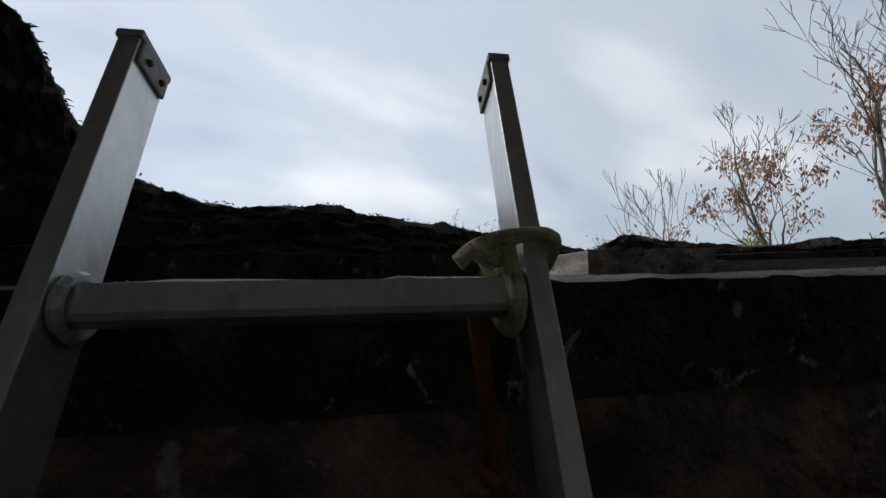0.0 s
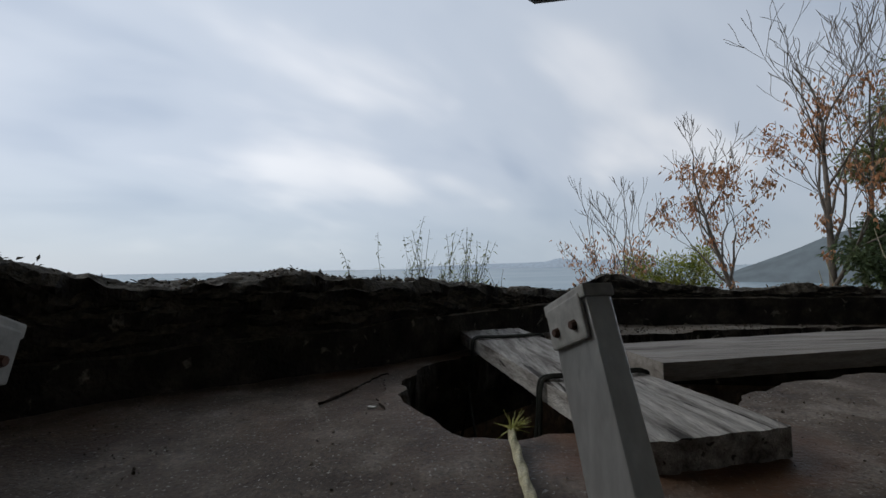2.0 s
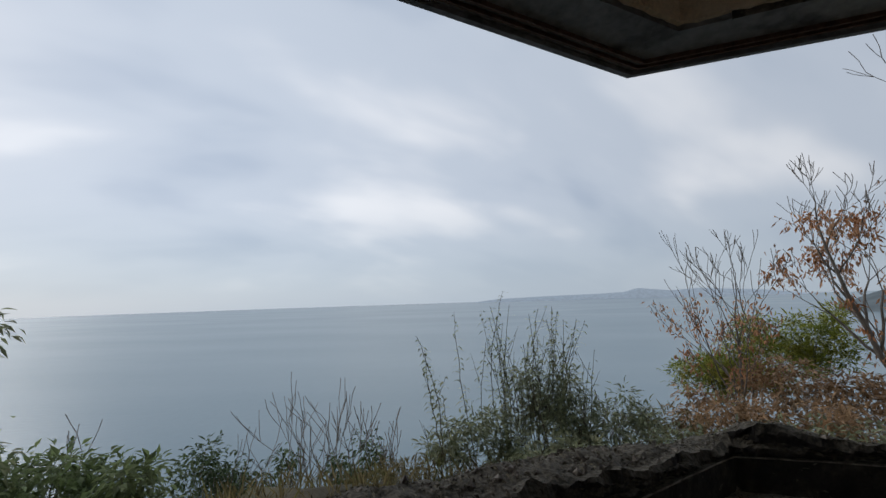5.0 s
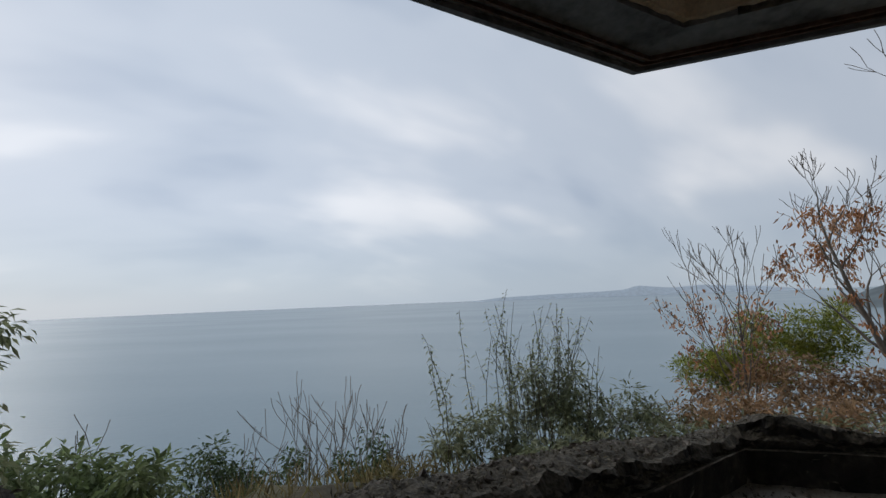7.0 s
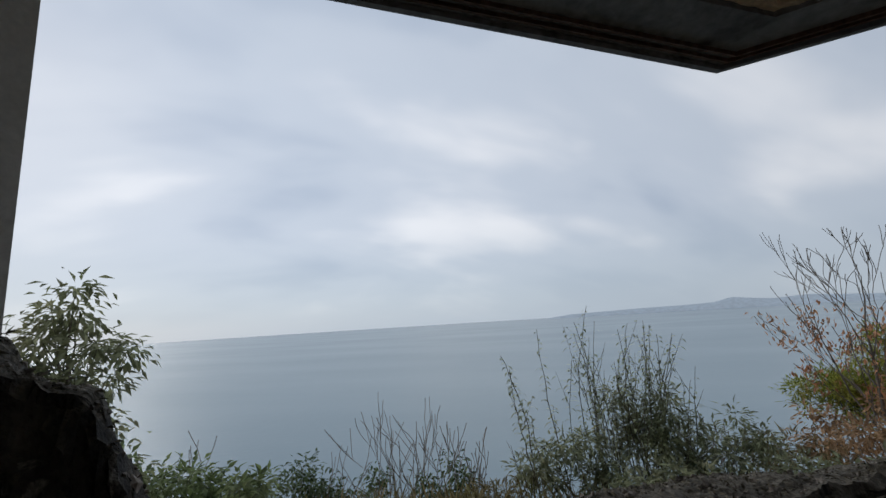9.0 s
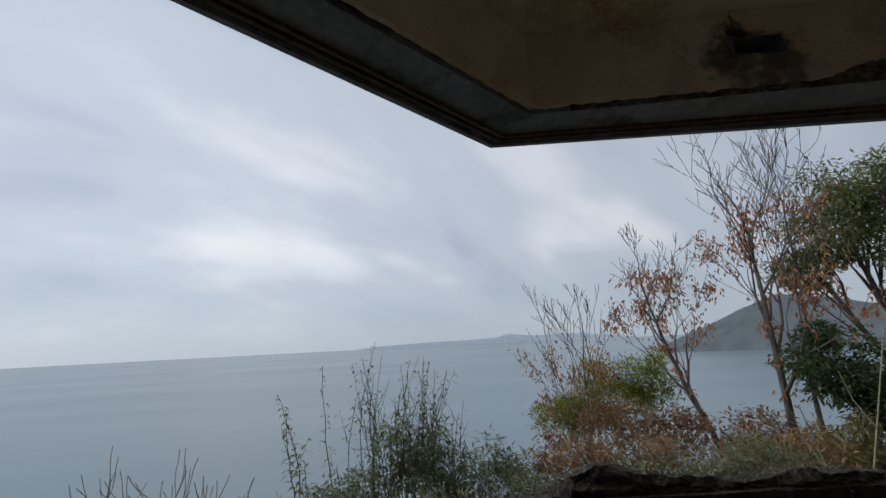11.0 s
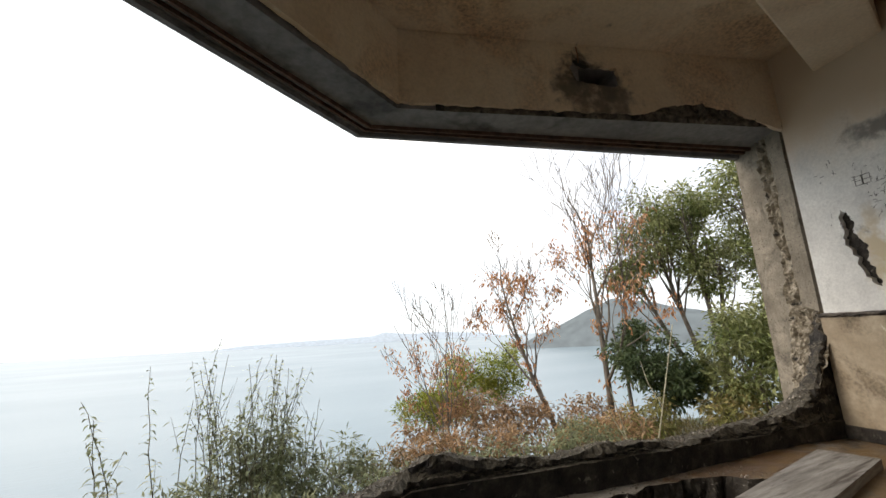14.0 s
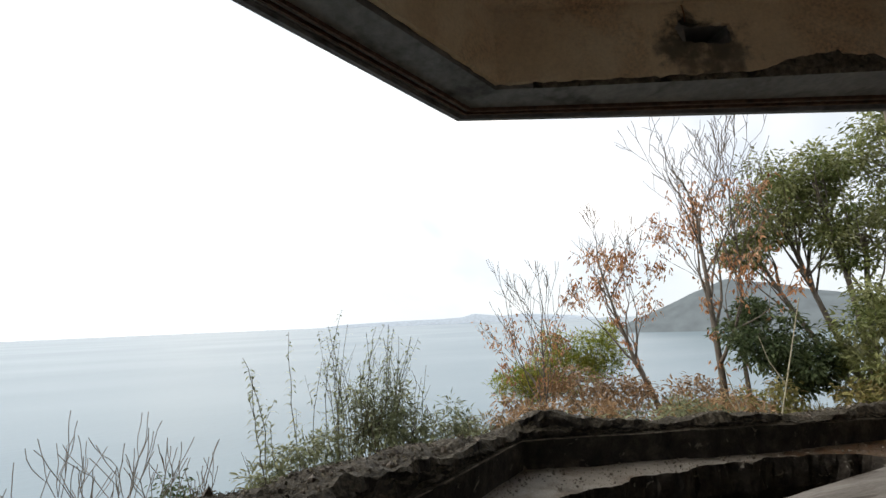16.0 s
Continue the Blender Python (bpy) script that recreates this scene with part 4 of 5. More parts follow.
def floor_place(p, depth):
    z = floor_z(p.x, p.y)
    k = 0.0
    if depth == 0:
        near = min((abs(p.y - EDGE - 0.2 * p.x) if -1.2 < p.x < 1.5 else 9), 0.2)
        k = 0.02 * max(0.0, 1 - near / 0.05) * (0.5 + fbm((p.x, p.y, 4), 12))
    return Vector((p.x, p.y, z - depth - k))


hole_recess = ragged([(-0.26, 1.03), (-0.20, 0.985), (-0.125, 0.965), (-0.125, 1.10), (-0.135, 1.22), (-0.13, 1.33), (-0.175, 1.24), (-0.20, 1.12)], 0.015, 0.02, 16, 12.0)
b = slab([Vector(p) for p in room], [hole_ladder, hole_gap, hole_side, hole_recess], 0.042, floor_place, 0.13, 0.015)
floor = thing("floor", b, M_FLOOR, "dirty concrete floor, broken through in places", "floor", kind="structure")
# faces not turned upward, sides and underside, take the near-black material
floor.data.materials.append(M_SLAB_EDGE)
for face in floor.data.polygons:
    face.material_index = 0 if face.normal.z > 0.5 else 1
b = slab(hole_recess, [], 0.03, lambda p, depth: Vector((p.x, p.y, floor_z(p.x, p.y) - 0.005 + 0.004 * fbm((p.x, p.y, 2), 20) - depth)), 0.1, 0.002)
thing("floor_recess", b, M_FLOOR, "shallow chipped recess in the concrete floor", "floor", kind="structure")
b = Build()
b.prism([(-2.6, -2.5), (4.2, -2.5), (4.2, 2.6), (0.9, 3.0), (-2.6, 1.2)], LOWER - 0.15, LOWER)
thing("floor_lower", b, M_FLOOR, "dirty concrete floor of the storey below", "floor", kind="structure")
# rubble face under the floor's edge by the ladder
b = Build()
rows = []
for z in np.linspace(-0.12, LOWER, 60):
    row = []
    for x in np.linspace(-2.1, 3.0, 150):
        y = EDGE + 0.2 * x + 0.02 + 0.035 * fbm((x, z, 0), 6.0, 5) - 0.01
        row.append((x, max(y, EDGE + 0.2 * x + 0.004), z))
    rows.append(row)
b.grid(rows)
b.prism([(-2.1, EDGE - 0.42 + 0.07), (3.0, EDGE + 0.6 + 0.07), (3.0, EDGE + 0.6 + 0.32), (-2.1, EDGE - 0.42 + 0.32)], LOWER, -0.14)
thing("wall_pit", b, M_PIT, "dark rubble and concrete wall under the floor edge", "wall", kind="structure", smooth=False)


# scratched marks on the plaster
ahead = set(bpy.data.objects)
b = Build()
rng = random.Random(14)


def wall_point(s, z, off):
    q = B_IN + W_DIR * s - W_OUT * off
    return Vector((q.x, q.y, z))


def stroke(b, s0, z0, s1, z1, w=0.0022):
    b.tube([wall_point(s0, z0, 0.0405), wall_point((s0 + s1) / 2 + rng.gauss(0, 0.001), (z0 + z1) / 2, 0.0415), wall_point(s1, z1, 0.0405)], w, 4)


for cs, cz, n in ((0.42, 1.62, 6), (0.52, 1.55, 14), (0.60, 1.50, 20), (0.74, 1.50, 16), (0.66, 1.42, 20), (0.80, 1.42, 12), (0.58, 1.33, 16), (0.50, 1.45, 14), (0.70, 1.30, 14), (0.84, 1.32, 10), (0.48, 1.36, 5), (0.92, 1.25, 5), (0.28, 1.70, 4), (0.20, 1.66, 3), (0.22, 1.32, 5), (0.70, 1.15, 8), (0.62, 1.22, 7), (0.85, 1.60, 4)):
    for i in range(n):
        s, z = cs + rng.gauss(0, 0.03), cz + rng.gauss(0, 0.03)
        a = rng.choice((0.0, 1.57, rng.uniform(0, 3.1)))
        ln_ = rng.uniform(0.01, 0.04)
        stroke(b, s, z, s + math.cos(a) * ln_, z + math.sin(a) * ln_, rng.uniform(0.0010, 0.0026))
for s, z in ((0.39, 1.60), (0.435, 1.60)):
    stroke(b, s, z, s + 0.04, z), stroke(b, s, z - 0.06, s + 0.04, z - 0.06), stroke(b, s, z, s, z - 0.06), stroke(b, s + 0.04, z, s + 0.04, z - 0.06), stroke(b, s, z - 0.03, s + 0.04, z - 0.03)
for i in range(8):
    s, z = rng.uniform(0.75, 1.1), rng.uniform(0.95, 1.6)
    stroke(b, s, z, s + rng.uniform(0.08, 0.2), z + rng.uniform(-0.01, 0.02), 0.0012)
thing("scratch_marks", b, M_SCRATCH, "dark scratched marks over white plaster", "scratches", kind="stuff")
# pale dried roots over the dado
b = Build()


def root(s, z, a, length, r, depth):
    """A flat pale trace of a climbing root, branching."""
    left, right = [], []
    for i in range(9):
        w = r * (1 - 0.55 * i / 8) * (0.75 + 0.5 * rng.random())
        nx, nz = -math.sin(a) * w, math.cos(a) * w
        left.append(wall_point(s + nx, z + nz, 0.0565))
        right.append(wall_point(s - nx, z - nz, 0.0565))
        a += rng.gauss(0, 0.16)
        s, z = max(0.3, s + math.cos(a) * length / 8), min(0.72, z + math.sin(a) * length / 8)
    b.grid([left, right])
    if depth:
        for k in range(2):
            root(s, z, a + rng.choice((-1, 1)) * rng.uniform(0.4, 1.1), length * rng.uniform(0.5, 0.8), r * 0.65, depth - 1)


for s, z, a, ln_ in ((0.52, 0.02, 1.6, 0.34), (0.55, 0.30, 2.4, 0.2), (0.88, 0.1, 1.4, 0.3), (0.95, 0.45, 0.8, 0.2), (1.25, 0.2, 1.8, 0.3), (1.5, 0.1, 1.3, 0.35), (0.80, 0.5, 2.2, 0.2))[::2]:
    root(s, z, a, ln_, 0.020, 2)
thing("dried_roots", b, M_ROOT, "pale dried root traces branching over the dado", "roots", kind="stuff")
fit_room(ob for ob in bpy.data.objects if ob not in ahead)
# grit and chips on the floor
b = Build()
for i in range(2600):
    x, y = rng.uniform(-1.1, 3.4), rng.uniform(0.46, 2.4)
    if rng.random() < 0.5:
        x, y = rng.uniform(-0.8, 0.9), rng.uniform(0.5, 1.3)
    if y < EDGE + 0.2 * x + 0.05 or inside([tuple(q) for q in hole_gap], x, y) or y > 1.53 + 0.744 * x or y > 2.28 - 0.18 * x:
        continue
    r = rng.uniform(0.001, 0.0024) * (1.8 if rng.random() < 0.05 else 1)
    pebble(b, (x, y, floor_z(x, y) + r * 0.3), r, rng)
for i in range(900):
    x = rng.uniform(0.45, 2.5)
    y = 2.19 - 0.18 * (x - 0.8) - rng.uniform(0.01, 0.26)
    if x < 0.8:
        y = 1.595 + 0.744 * x - rng.uniform(0.01, 0.12)
    if inside([tuple(q) for q in hole_gap], x, y):
        continue
    r = rng.uniform(0.002, 0.006) * (1.8 if rng.random() < 0.1 else 1)
    pebble(b, (x, y, floor_z(x, y) + r * 0.3), r, rng)
thing("floor_grit", b, M_STONE, "grit and concrete chips scattered over the floor", "grit", kind="stuff")
b = Build()
z = floor_z(-0.144, 0.98) + 0.004
b.prism([(-0.152, 0.978), (-0.138, 0.974), (-0.133, 0.982), (-0.149, 0.987)], z - 0.003, z + 0.001)
thing("plaster_flake", b, M_UPPER, "small white plaster flake on the floor", "flake")


# ---- ladder ----
LA = Vector((-0.0984, 0.3203, 0.0079))         # middle of the top rung's near upper edge
LU = Vector((0.9836, 0.1800, -0.0094)).normalized()
LV = Vector((-0.0585, 0.3684, 0.9278))
LV = (LV - LU * LV.dot(LU)).normalized()
LN = LV.cross(LU)                          # away from the climber
HALF = 0.1833


def lad(u, v, w):
    return LA + LU * u + LV * v + LN * w


def lad_box(b, u0, u1, v0, v1, w0, w1):
    m = Matrix((LU, LN, LV)).transposed().to_4x4()
    m.translation = lad((u0 + u1) / 2, (v0 + v1) / 2, (w0 + w1) / 2)
    b.box(m, abs(u1 - u0), abs(w1 - w0), abs(v1 - v0))


BOTTOM, TOP = (LOWER + 0.012) / LV.z, 0.2645
ladder = holder("ladder", lad(0, BOTTOM, 0.03), "dull aluminium ladder standing in a broken floor hole", "ladder")
for sgn in (-1, 1):
    b = Build()
    prof = [(0.0, 0.0), (0.0205, 0.0), (0.0205, 0.005), (0.005, 0.005), (0.005, 0.051), (0.0205, 0.051), (0.0205, 0.056), (0.0, 0.056)]
    for vv in (BOTTOM, TOP):
        b.v += [lad(sgn * (HALF + uu), vv, ww) for uu, ww in prof]
    b.f = [(k, (k + 1) % 8, 8 + (k + 1) % 8, 8 + k) for k in range(8)] + [(3, 2, 1, 0), (7, 4, 3, 0), (7, 6, 5, 4), (8, 9, 10, 11), (8, 11, 12, 15), (12, 13, 14, 15)]
    if sgn > 0:
        b.f = [tuple(reversed(q)) for q in b.f]
    stile = part("stile", b, M_ALU, ladder, bevel=0.0012)
    b = Build()
    lad_box(b, sgn * (HALF - 0.003), sgn * (HALF + 0.0225), TOP - 0.002, TOP + 0.008, -0.003, 0.060)
    lad_box(b, sgn * (HALF - 0.004), sgn * HALF, TOP - 0.03, TOP + 0.003, 0.004, 0.056)
    cap = part("end_cap", b, M_CAP, stile, "grey plastic end cap", bevel=0.002)
    for w in (0.017, 0.043):
        b = Build()
        b.tube([lad(sgn * (HALF - 0.003), TOP - 0.018, w), lad(sgn * (HALF - 0.0075), TOP - 0.018, w)], [0.0045, 0.003], 8)
        part("rivet", b, M_STEEL, stile)
v = 0.0
while v > BOTTOM + 0.1:
    b = Build()
    prof = [(0.0, -0.001), (0.006, 0.0), (0.026, 0.0), (0.031, -0.004), (0.031, -0.025), (0.026, -0.03), (0.004, -0.03), (0.0, -0.025)]
    prof = prof[1:] + prof[:1]
    ribs = []
    for (w0, v0), (w1, v1) in zip(prof, prof[1:] + prof[:1]):
        n = 5
        for i in range(n):
            ribs.append((w0 + (w1 - w0) * i / n + 0.0, v0 + (v1 - v0) * i / n - (0.0008 if i % 2 and v0 > -0.01 else 0.0)))
    i0 = len(b.v)
    for u in (-HALF - 0.002, HALF + 0.002):
        b.v += [lad(u, v + vv, 0.011 + ww) for ww, vv in ribs]
    n = len(ribs)
    b.f += [(k, (k + 1) % n, n + (k + 1) % n, n + k) for k in range(n)] + [tuple(range(n))[::-1], tuple(range(n, 2 * n))]
    part("rung", b, M_ALU, ladder)
    for sgn in (-1, 1):
        b = Build()
        ring = [lad(sgn * (HALF - 0.006), v - 0.015 + 0.024 * math.sin(a), 0.028 + 0.024 * math.cos(a)) for a in np.linspace(0, 2 * math.pi, 19)]
        b.tube(ring, 0.005, 6, cap=False)
        part("rung_collar", b, M_ALU, ladder)
    v -= 0.31


# ---- ropes, cables and planks ----
def smooth_path(pts, n=8):
    pts = [Vector(p) for p in pts]
    out = []
    for i in range(len(pts) - 1):
        p0, p1, p2, p3 = pts[max(i - 1, 0)], pts[i], pts[i + 1], pts[min(i + 2, len(pts) - 1)]
        for k in range(n):
            t = k / n
            out.append(0.5 * ((2 * p1) + (p2 - p0) * t + (2 * p0 - 5 * p1 + 4 * p2 - p3) * t * t + (3 * p1 - p0 - 3 * p2 + p3) * t ** 3))
    return out + [pts[-1]]


def rope_build(b, pts, r):
    """One rope whose lay shows as three shallow ridges winding along it."""
    path = smooth_path(pts, 10)
    turn, side, n, i0 = 0.0, None, 12, len(b.v)
    for i, p in enumerate(path):
        d = (path[min(i + 1, len(path) - 1)] - path[max(i - 1, 0)]).normalized()
        if side is None:
            side = d.orthogonal().normalized()
        side = (side - d * side.dot(d)).normalized()
        up = d.cross(side)
        if i:
            turn += (p - path[i - 1]).length / (r * 1.7)
        for k in range(n):
            ang = 2 * math.pi * k / n
            rr = r * (1.06 + 0.17 * math.cos(3 * ang - turn) + 0.05 * fbm((i * 0.4, k * 0.5, r), 1.0))
            b.v.append(p + (side * math.cos(ang) + up * math.sin(ang)) * rr)
    for i in range(len(path) - 1):
        for k in range(n):
            q0, q1 = i0 + i * n + k, i0 + i * n + (k + 1) % n
            b.f.append((q0, q1, q1 + n, q0 + n))
    b.f.append(tuple(i0 + k for k in reversed(range(n))))
    b.f.append(tuple(i0 + (len(path) - 1) * n + k for k in range(n)))


rope = holder("tie_rope", lad(HALF, 0.0, 0.03), "grubby cream rope knotted round the ladder rail", "rope")
R = 0.0068
b = Build()
S = HALF
rope_build(b, [lad(S - 0.060, 0.010, 0.004), lad(S - 0.045, 0.020, -0.002), lad(S - 0.022, 0.027, -0.009), lad(S + 0.004, 0.031, -0.010), lad(S + 0.026, 0.027, -0.008), lad(S + 0.033, 0.024, 0.018), lad(S + 0.031, 0.021, 0.058),
               lad(S + 0.008, 0.018, 0.066), lad(S - 0.010, 0.018, 0.050), lad(S - 0.014, 0.022, 0.012), lad(S - 0.015, 0.020, -0.004), lad(S - 0.013, -0.004, -0.001), lad(S - 0.012, -0.032, 0.003), lad(S - 0.014, -0.043, 0.026),
               lad(S - 0.015, -0.022, 0.050), lad(S - 0.019, 0.012, 0.046), lad(S - 0.034, 0.028, 0.020), lad(S - 0.044, 0.022, 0.000), lad(S - 0.034, 0.009, -0.006), lad(S - 0.022, 0.013, 0.006)], R)
part("knot", b, M_ROPE, rope)
b = Build()
end = Vector((0.087, 0.775, floor_z(0.087, 0.775) + 0.010))
rope_build(b, [lad(S - 0.03, 0.02, 0.0), lad(S - 0.036, 0.034, 0.03), lad(S - 0.036, 0.034, 0.03).lerp(end, 0.35), lad(S - 0.036, 0.034, 0.03).lerp(end, 0.7), end, end + Vector((0.004, 0.03, 0.004))], R * 0.9)
part("tail", b, M_ROPE, rope)
b = Build()
rng = random.Random(2)
for i in range(46):
    d = Vector((rng.uniform(-0.2, 1), rng.uniform(-0.3, 1), rng.uniform(-0.1, 0.7))).normalized()
    p = end + Vector((0.004, 0.03, 0.004))
    b.tube([p, p + d * 0.012 + Vector((0, 0, 0.004)), p + d * rng.uniform(0.02, 0.04)], [0.0012, 0.0009, 0.0004], 4, cap=False)
part("frayed_end", b, M_FRAY, rope, "frayed yellow fibres at the cut end")


def rough_plank(name, ends, width, thick, mat, label, seed, wear):
    """A sawn board between two end points (middle of its top face) with split, worn ends and grooves along the grain."""
    a, c = Vector(ends[0]), Vector(ends[1])
    d = (c - a).normalized()
    s = Vector((d.y, -d.x, 0)).normalized()
    up = s.cross(d)
    b = Build()
    L, nu, nw = (c - a).length, 90, 22
    rows = []
    for i in range(nu + 1):
        row = []
        for j in range(nw + 1):
            w = (j / nw - 0.5) * width
            endcut = 0.004 * fbm((w * 30, seed, (i > nu / 2) * 5.0), 1.0, 3) * wear
            x = L * i / nu + (endcut if i in (0, nu) else 0)
            groove = 0.0022 * wear * fbm((x * 1.2, w * 60, seed), 1.0, 4) + 0.002 * wear * fbm((x * 5, w * 16, seed), 1.0)
            chip = 0.004 * wear * max(0.0, fbm((x * 7, seed, 2 if j > nw / 2 else 9), 1.0, 3)) if j in (0, nw) else 0.0
            row.append(a + d * x + s * (w - math.copysign(chip, w)) + up * (groove - chip))
        rows.append(row)
    b.grid(rows)
    n = len(b.v)
    low = [[p - up * thick for p in r] for r in rows]
    i0 = len(b.v)
    b.grid(low)
    b.f = [tuple(reversed(q)) if q[0] < i0 else q for q in b.f]
    w1 = nw + 1
    for i in range(nu):
        for j in (0, nw):
            k = i * w1 + j
            q = (k, k + w1, i0 + k + w1, i0 + k)
            b.f.append(q if j == 0 else tuple(reversed(q)))
    for j in range(nw):
        for i in (0, nu):
            k = i * w1 + j
            q = (k, i0 + k, i0 + k + 1, k + 1)
            b.f.append(q if i == 0 else tuple(reversed(q)))
    bm = bmesh.new()
    me = b.mesh(name, mat)
    bm.from_mesh(me)
    bmesh.ops.recalc_face_normals(bm, faces=bm.faces)
    bm.to_mesh(me)
    bm.free()
    return tagged(new(name, me), label, "plank")


PA, PB = (0.348, 0.692, 0.044), (0.216, 1.685, 0.034)
rough_plank("wooden_plank", (PA, PB), 0.225, 0.042, M_PLANK, "weathered grey splintered plank bridging a broken floor", 3.0, 1.0)
rough_plank("wooden_plank", ((0.515, 1.235, 0.034), (2.905, 1.497, 0.040)), 0.24, 0.045, M_PLANK_B, "damp brown plank lying over the hole in the floor", 8.0, 0.5)


def cable_loop(t, label, dangle):
    a, c = Vector(PA), Vector(PB)
    d = (c - a).normalized()
    s = Vector((d.y, -d.x, 0)).normalized()
    hold = holder("tie_cable", a.lerp(c, t), label, "cable", "cables tied round the plank")
    for k in range(2):
        o = a.lerp(c, t) + d * (0.012 * k)
        w, h = 0.1125 + 0.006, 0.006
        loop = [o + s * w + Vector((0, 0, -0.055)), o + s * w + Vector((0, 0, -0.01)), o + s * (w - 0.01) + Vector((0, 0, h)), o + s * 0.03 + Vector((0, 0, h - 0.001)), o - s * 0.05 + Vector((0, 0, h)), o - s * (w - 0.012) + Vector((0, 0, h)),
                o - s * (w + 0.002) + Vector((0, 0, -0.012)), o - s * (w + 0.004) + Vector((0, 0, -0.06))]
        loop += [o - s * (w + 0.0 + dangle[0] * (k + 1) * 0.5) + Vector((0, 0.0, -0.15)), o - s * (w - dangle[1]) + d * (dangle[2] * (k - 0.3)) + Vector((0, 0, -0.34))]
        b = Build()
        b.tube(smooth_path(loop, 6), 0.0042, 6)
        part("strand", b, M_CABLE, hold)


cable_loop(0.30, "doubled black cable tied round a plank", (0.01, 0.02, 0.02))
cable_loop(0.80, "doubled black cable tied round the far end of a plank", (0.015, -0.03, -0.25))

# rusty rod hanging behind the ladder
b = Build()
b.tube(smooth_path([(0.038, 0.385, -0.03), (0.045, 0.378, -0.10), (0.053, 0.376, -0.17), (0.057, 0.375, -0.3), (0.063, 0.375, -0.5)], 5), [0.009] * 21, 7)
b.tube(smooth_path([(0.033, 0.370, -0.165), (0.053, 0.363, -0.18), (0.063, 0.370, -0.20), (0.045, 0.375, -0.21)], 5), 0.008, 6)
thing("hanging_rod", b, M_RUST, "rusty iron rod hanging down the rubble wall", "rod")


# ---- plants ----
def limb(b, tips, p, d, length, r, depth, rng, spread, droop=0.0, kinks=4, up=0.42, split=(2, 3)):
    """A tapered limb that forks; the ends of the finest twigs are kept in tips."""
    pts, radii = [p.copy()], [r]
    for i in range(kinks):
        d = (d + Vector((rng.gauss(0, 0.13), rng.gauss(0, 0.13), rng.gauss(0, 0.10) + up * 0.22 - droop))).normalized()
        p = p + d * (length / kinks)
        pts.append(p.copy())
        radii.append(max(0.0035, r * (1 - 0.45 * (i + 1) / kinks)))
        if depth <= 1:
            tips.append((p.copy(), d.copy()))
    b.tube(pts, radii, 6 if r > 0.012 else (5 if r > 0.005 else 3), cap=False)
    if depth == 0:
        return
    for k in range(rng.randint(*split)):
        side = Vector((rng.gauss(0, 1), rng.gauss(0, 1), rng.gauss(0, 0.6)))
        nd = (d + side.normalized() * spread).normalized()
        j = rng.choice((len(pts) - 1, len(pts) - 1, len(pts) - 2))
        limb(b, tips, pts[j], nd, length * rng.uniform(0.6, 0.85), radii[j] * rng.uniform(0.55, 0.75), depth - 1, rng, spread, droop, kinks, up, split)


def bare_tree(base, top, r, seed, depth, leaves, label, spread=0.55, bend=(0, 0), leaf_mat=None, leaf_len=0.11, split=(2, 3), forks=(0.3, 0.38, 0.46, 0.54, 0.62, 0.7, 0.78, 0.86, 0.94)):
    rng = random.Random(seed)
    base, top = Vector(base), Vector(top)
    h = (top - base).length
    wood, tips = Build(), []
    pts, radii = [], []
    for i in range(9):
        t = i / 8
        pts.append(base.lerp(top, t * 0.86) + Vector((bend[0] * math.sin(math.pi * t) + rng.gauss(0, 0.015), bend[1] * math.sin(math.pi * t) + rng.gauss(0, 0.015), -0.08 if i == 0 else 0)))
        radii.append(r * (1 - 0.75 * t))
    wood.tube(pts, radii, 8)
    for t in forks:
        i = min(8, int(t * 8))
        d0 = (pts[i] - pts[i - 1]).normalized()
        side = Vector((rng.gauss(0, 1), rng.gauss(0, 1), 0.2)).normalized()
        limb(wood, tips, pts[i], (d0 + side * spread * 1.5).normalized(), h * rng.uniform(0.17, 0.25) * (1.3 - 0.6 * t), radii[i] * 0.65, depth, rng, spread, split=split)
    limb(wood, tips, pts[8], (pts[8] - pts[7]).normalized(), h * 0.11, radii[8], depth, rng, spread, split=split)
    tree = holder("bare_tree", base, label, "tree", "bare trees on the slope")
    part("trunk", wood, M_BARK, tree, smooth=True)
    if leaves:
        lv = Build()
        rng2 = random.Random(seed + 50)
        zmax = base.z + h * 0.86
        low = [t for t in tips if t[0].z < zmax] or tips
        for i in range(leaves):
            p, d = rng2.choice(low)
            if rng2.random() < 0.16:
                p = rng2.choice(pts[:6])
            p = p + Vector((rng2.gauss(0, 0.05), rng2.gauss(0, 0.05), rng2.gauss(0, 0.05)))
            for k in range(rng2.randint(1, 2)):
                p = p + Vector((rng2.gauss(0, 0.02), rng2.gauss(0, 0.02), rng2.gauss(0, 0.02)))
                hang = Vector((rng2.gauss(0, 0.5), rng2.gauss(0, 0.5), -1.0 + rng2.gauss(0, 0.4)))
                lv.leaf(p, hang, leaf_len * rng2.uniform(0.6, 1.25), leaf_len * rng2.uniform(0.22, 0.42), up=Vector((rng2.gauss(0, 1), rng2.gauss(0, 1), 0.3)))
        part("crown", lv, leaf_mat or M_LEAF_ORANGE, tree, "withered orange leaves still hanging")
    return tree


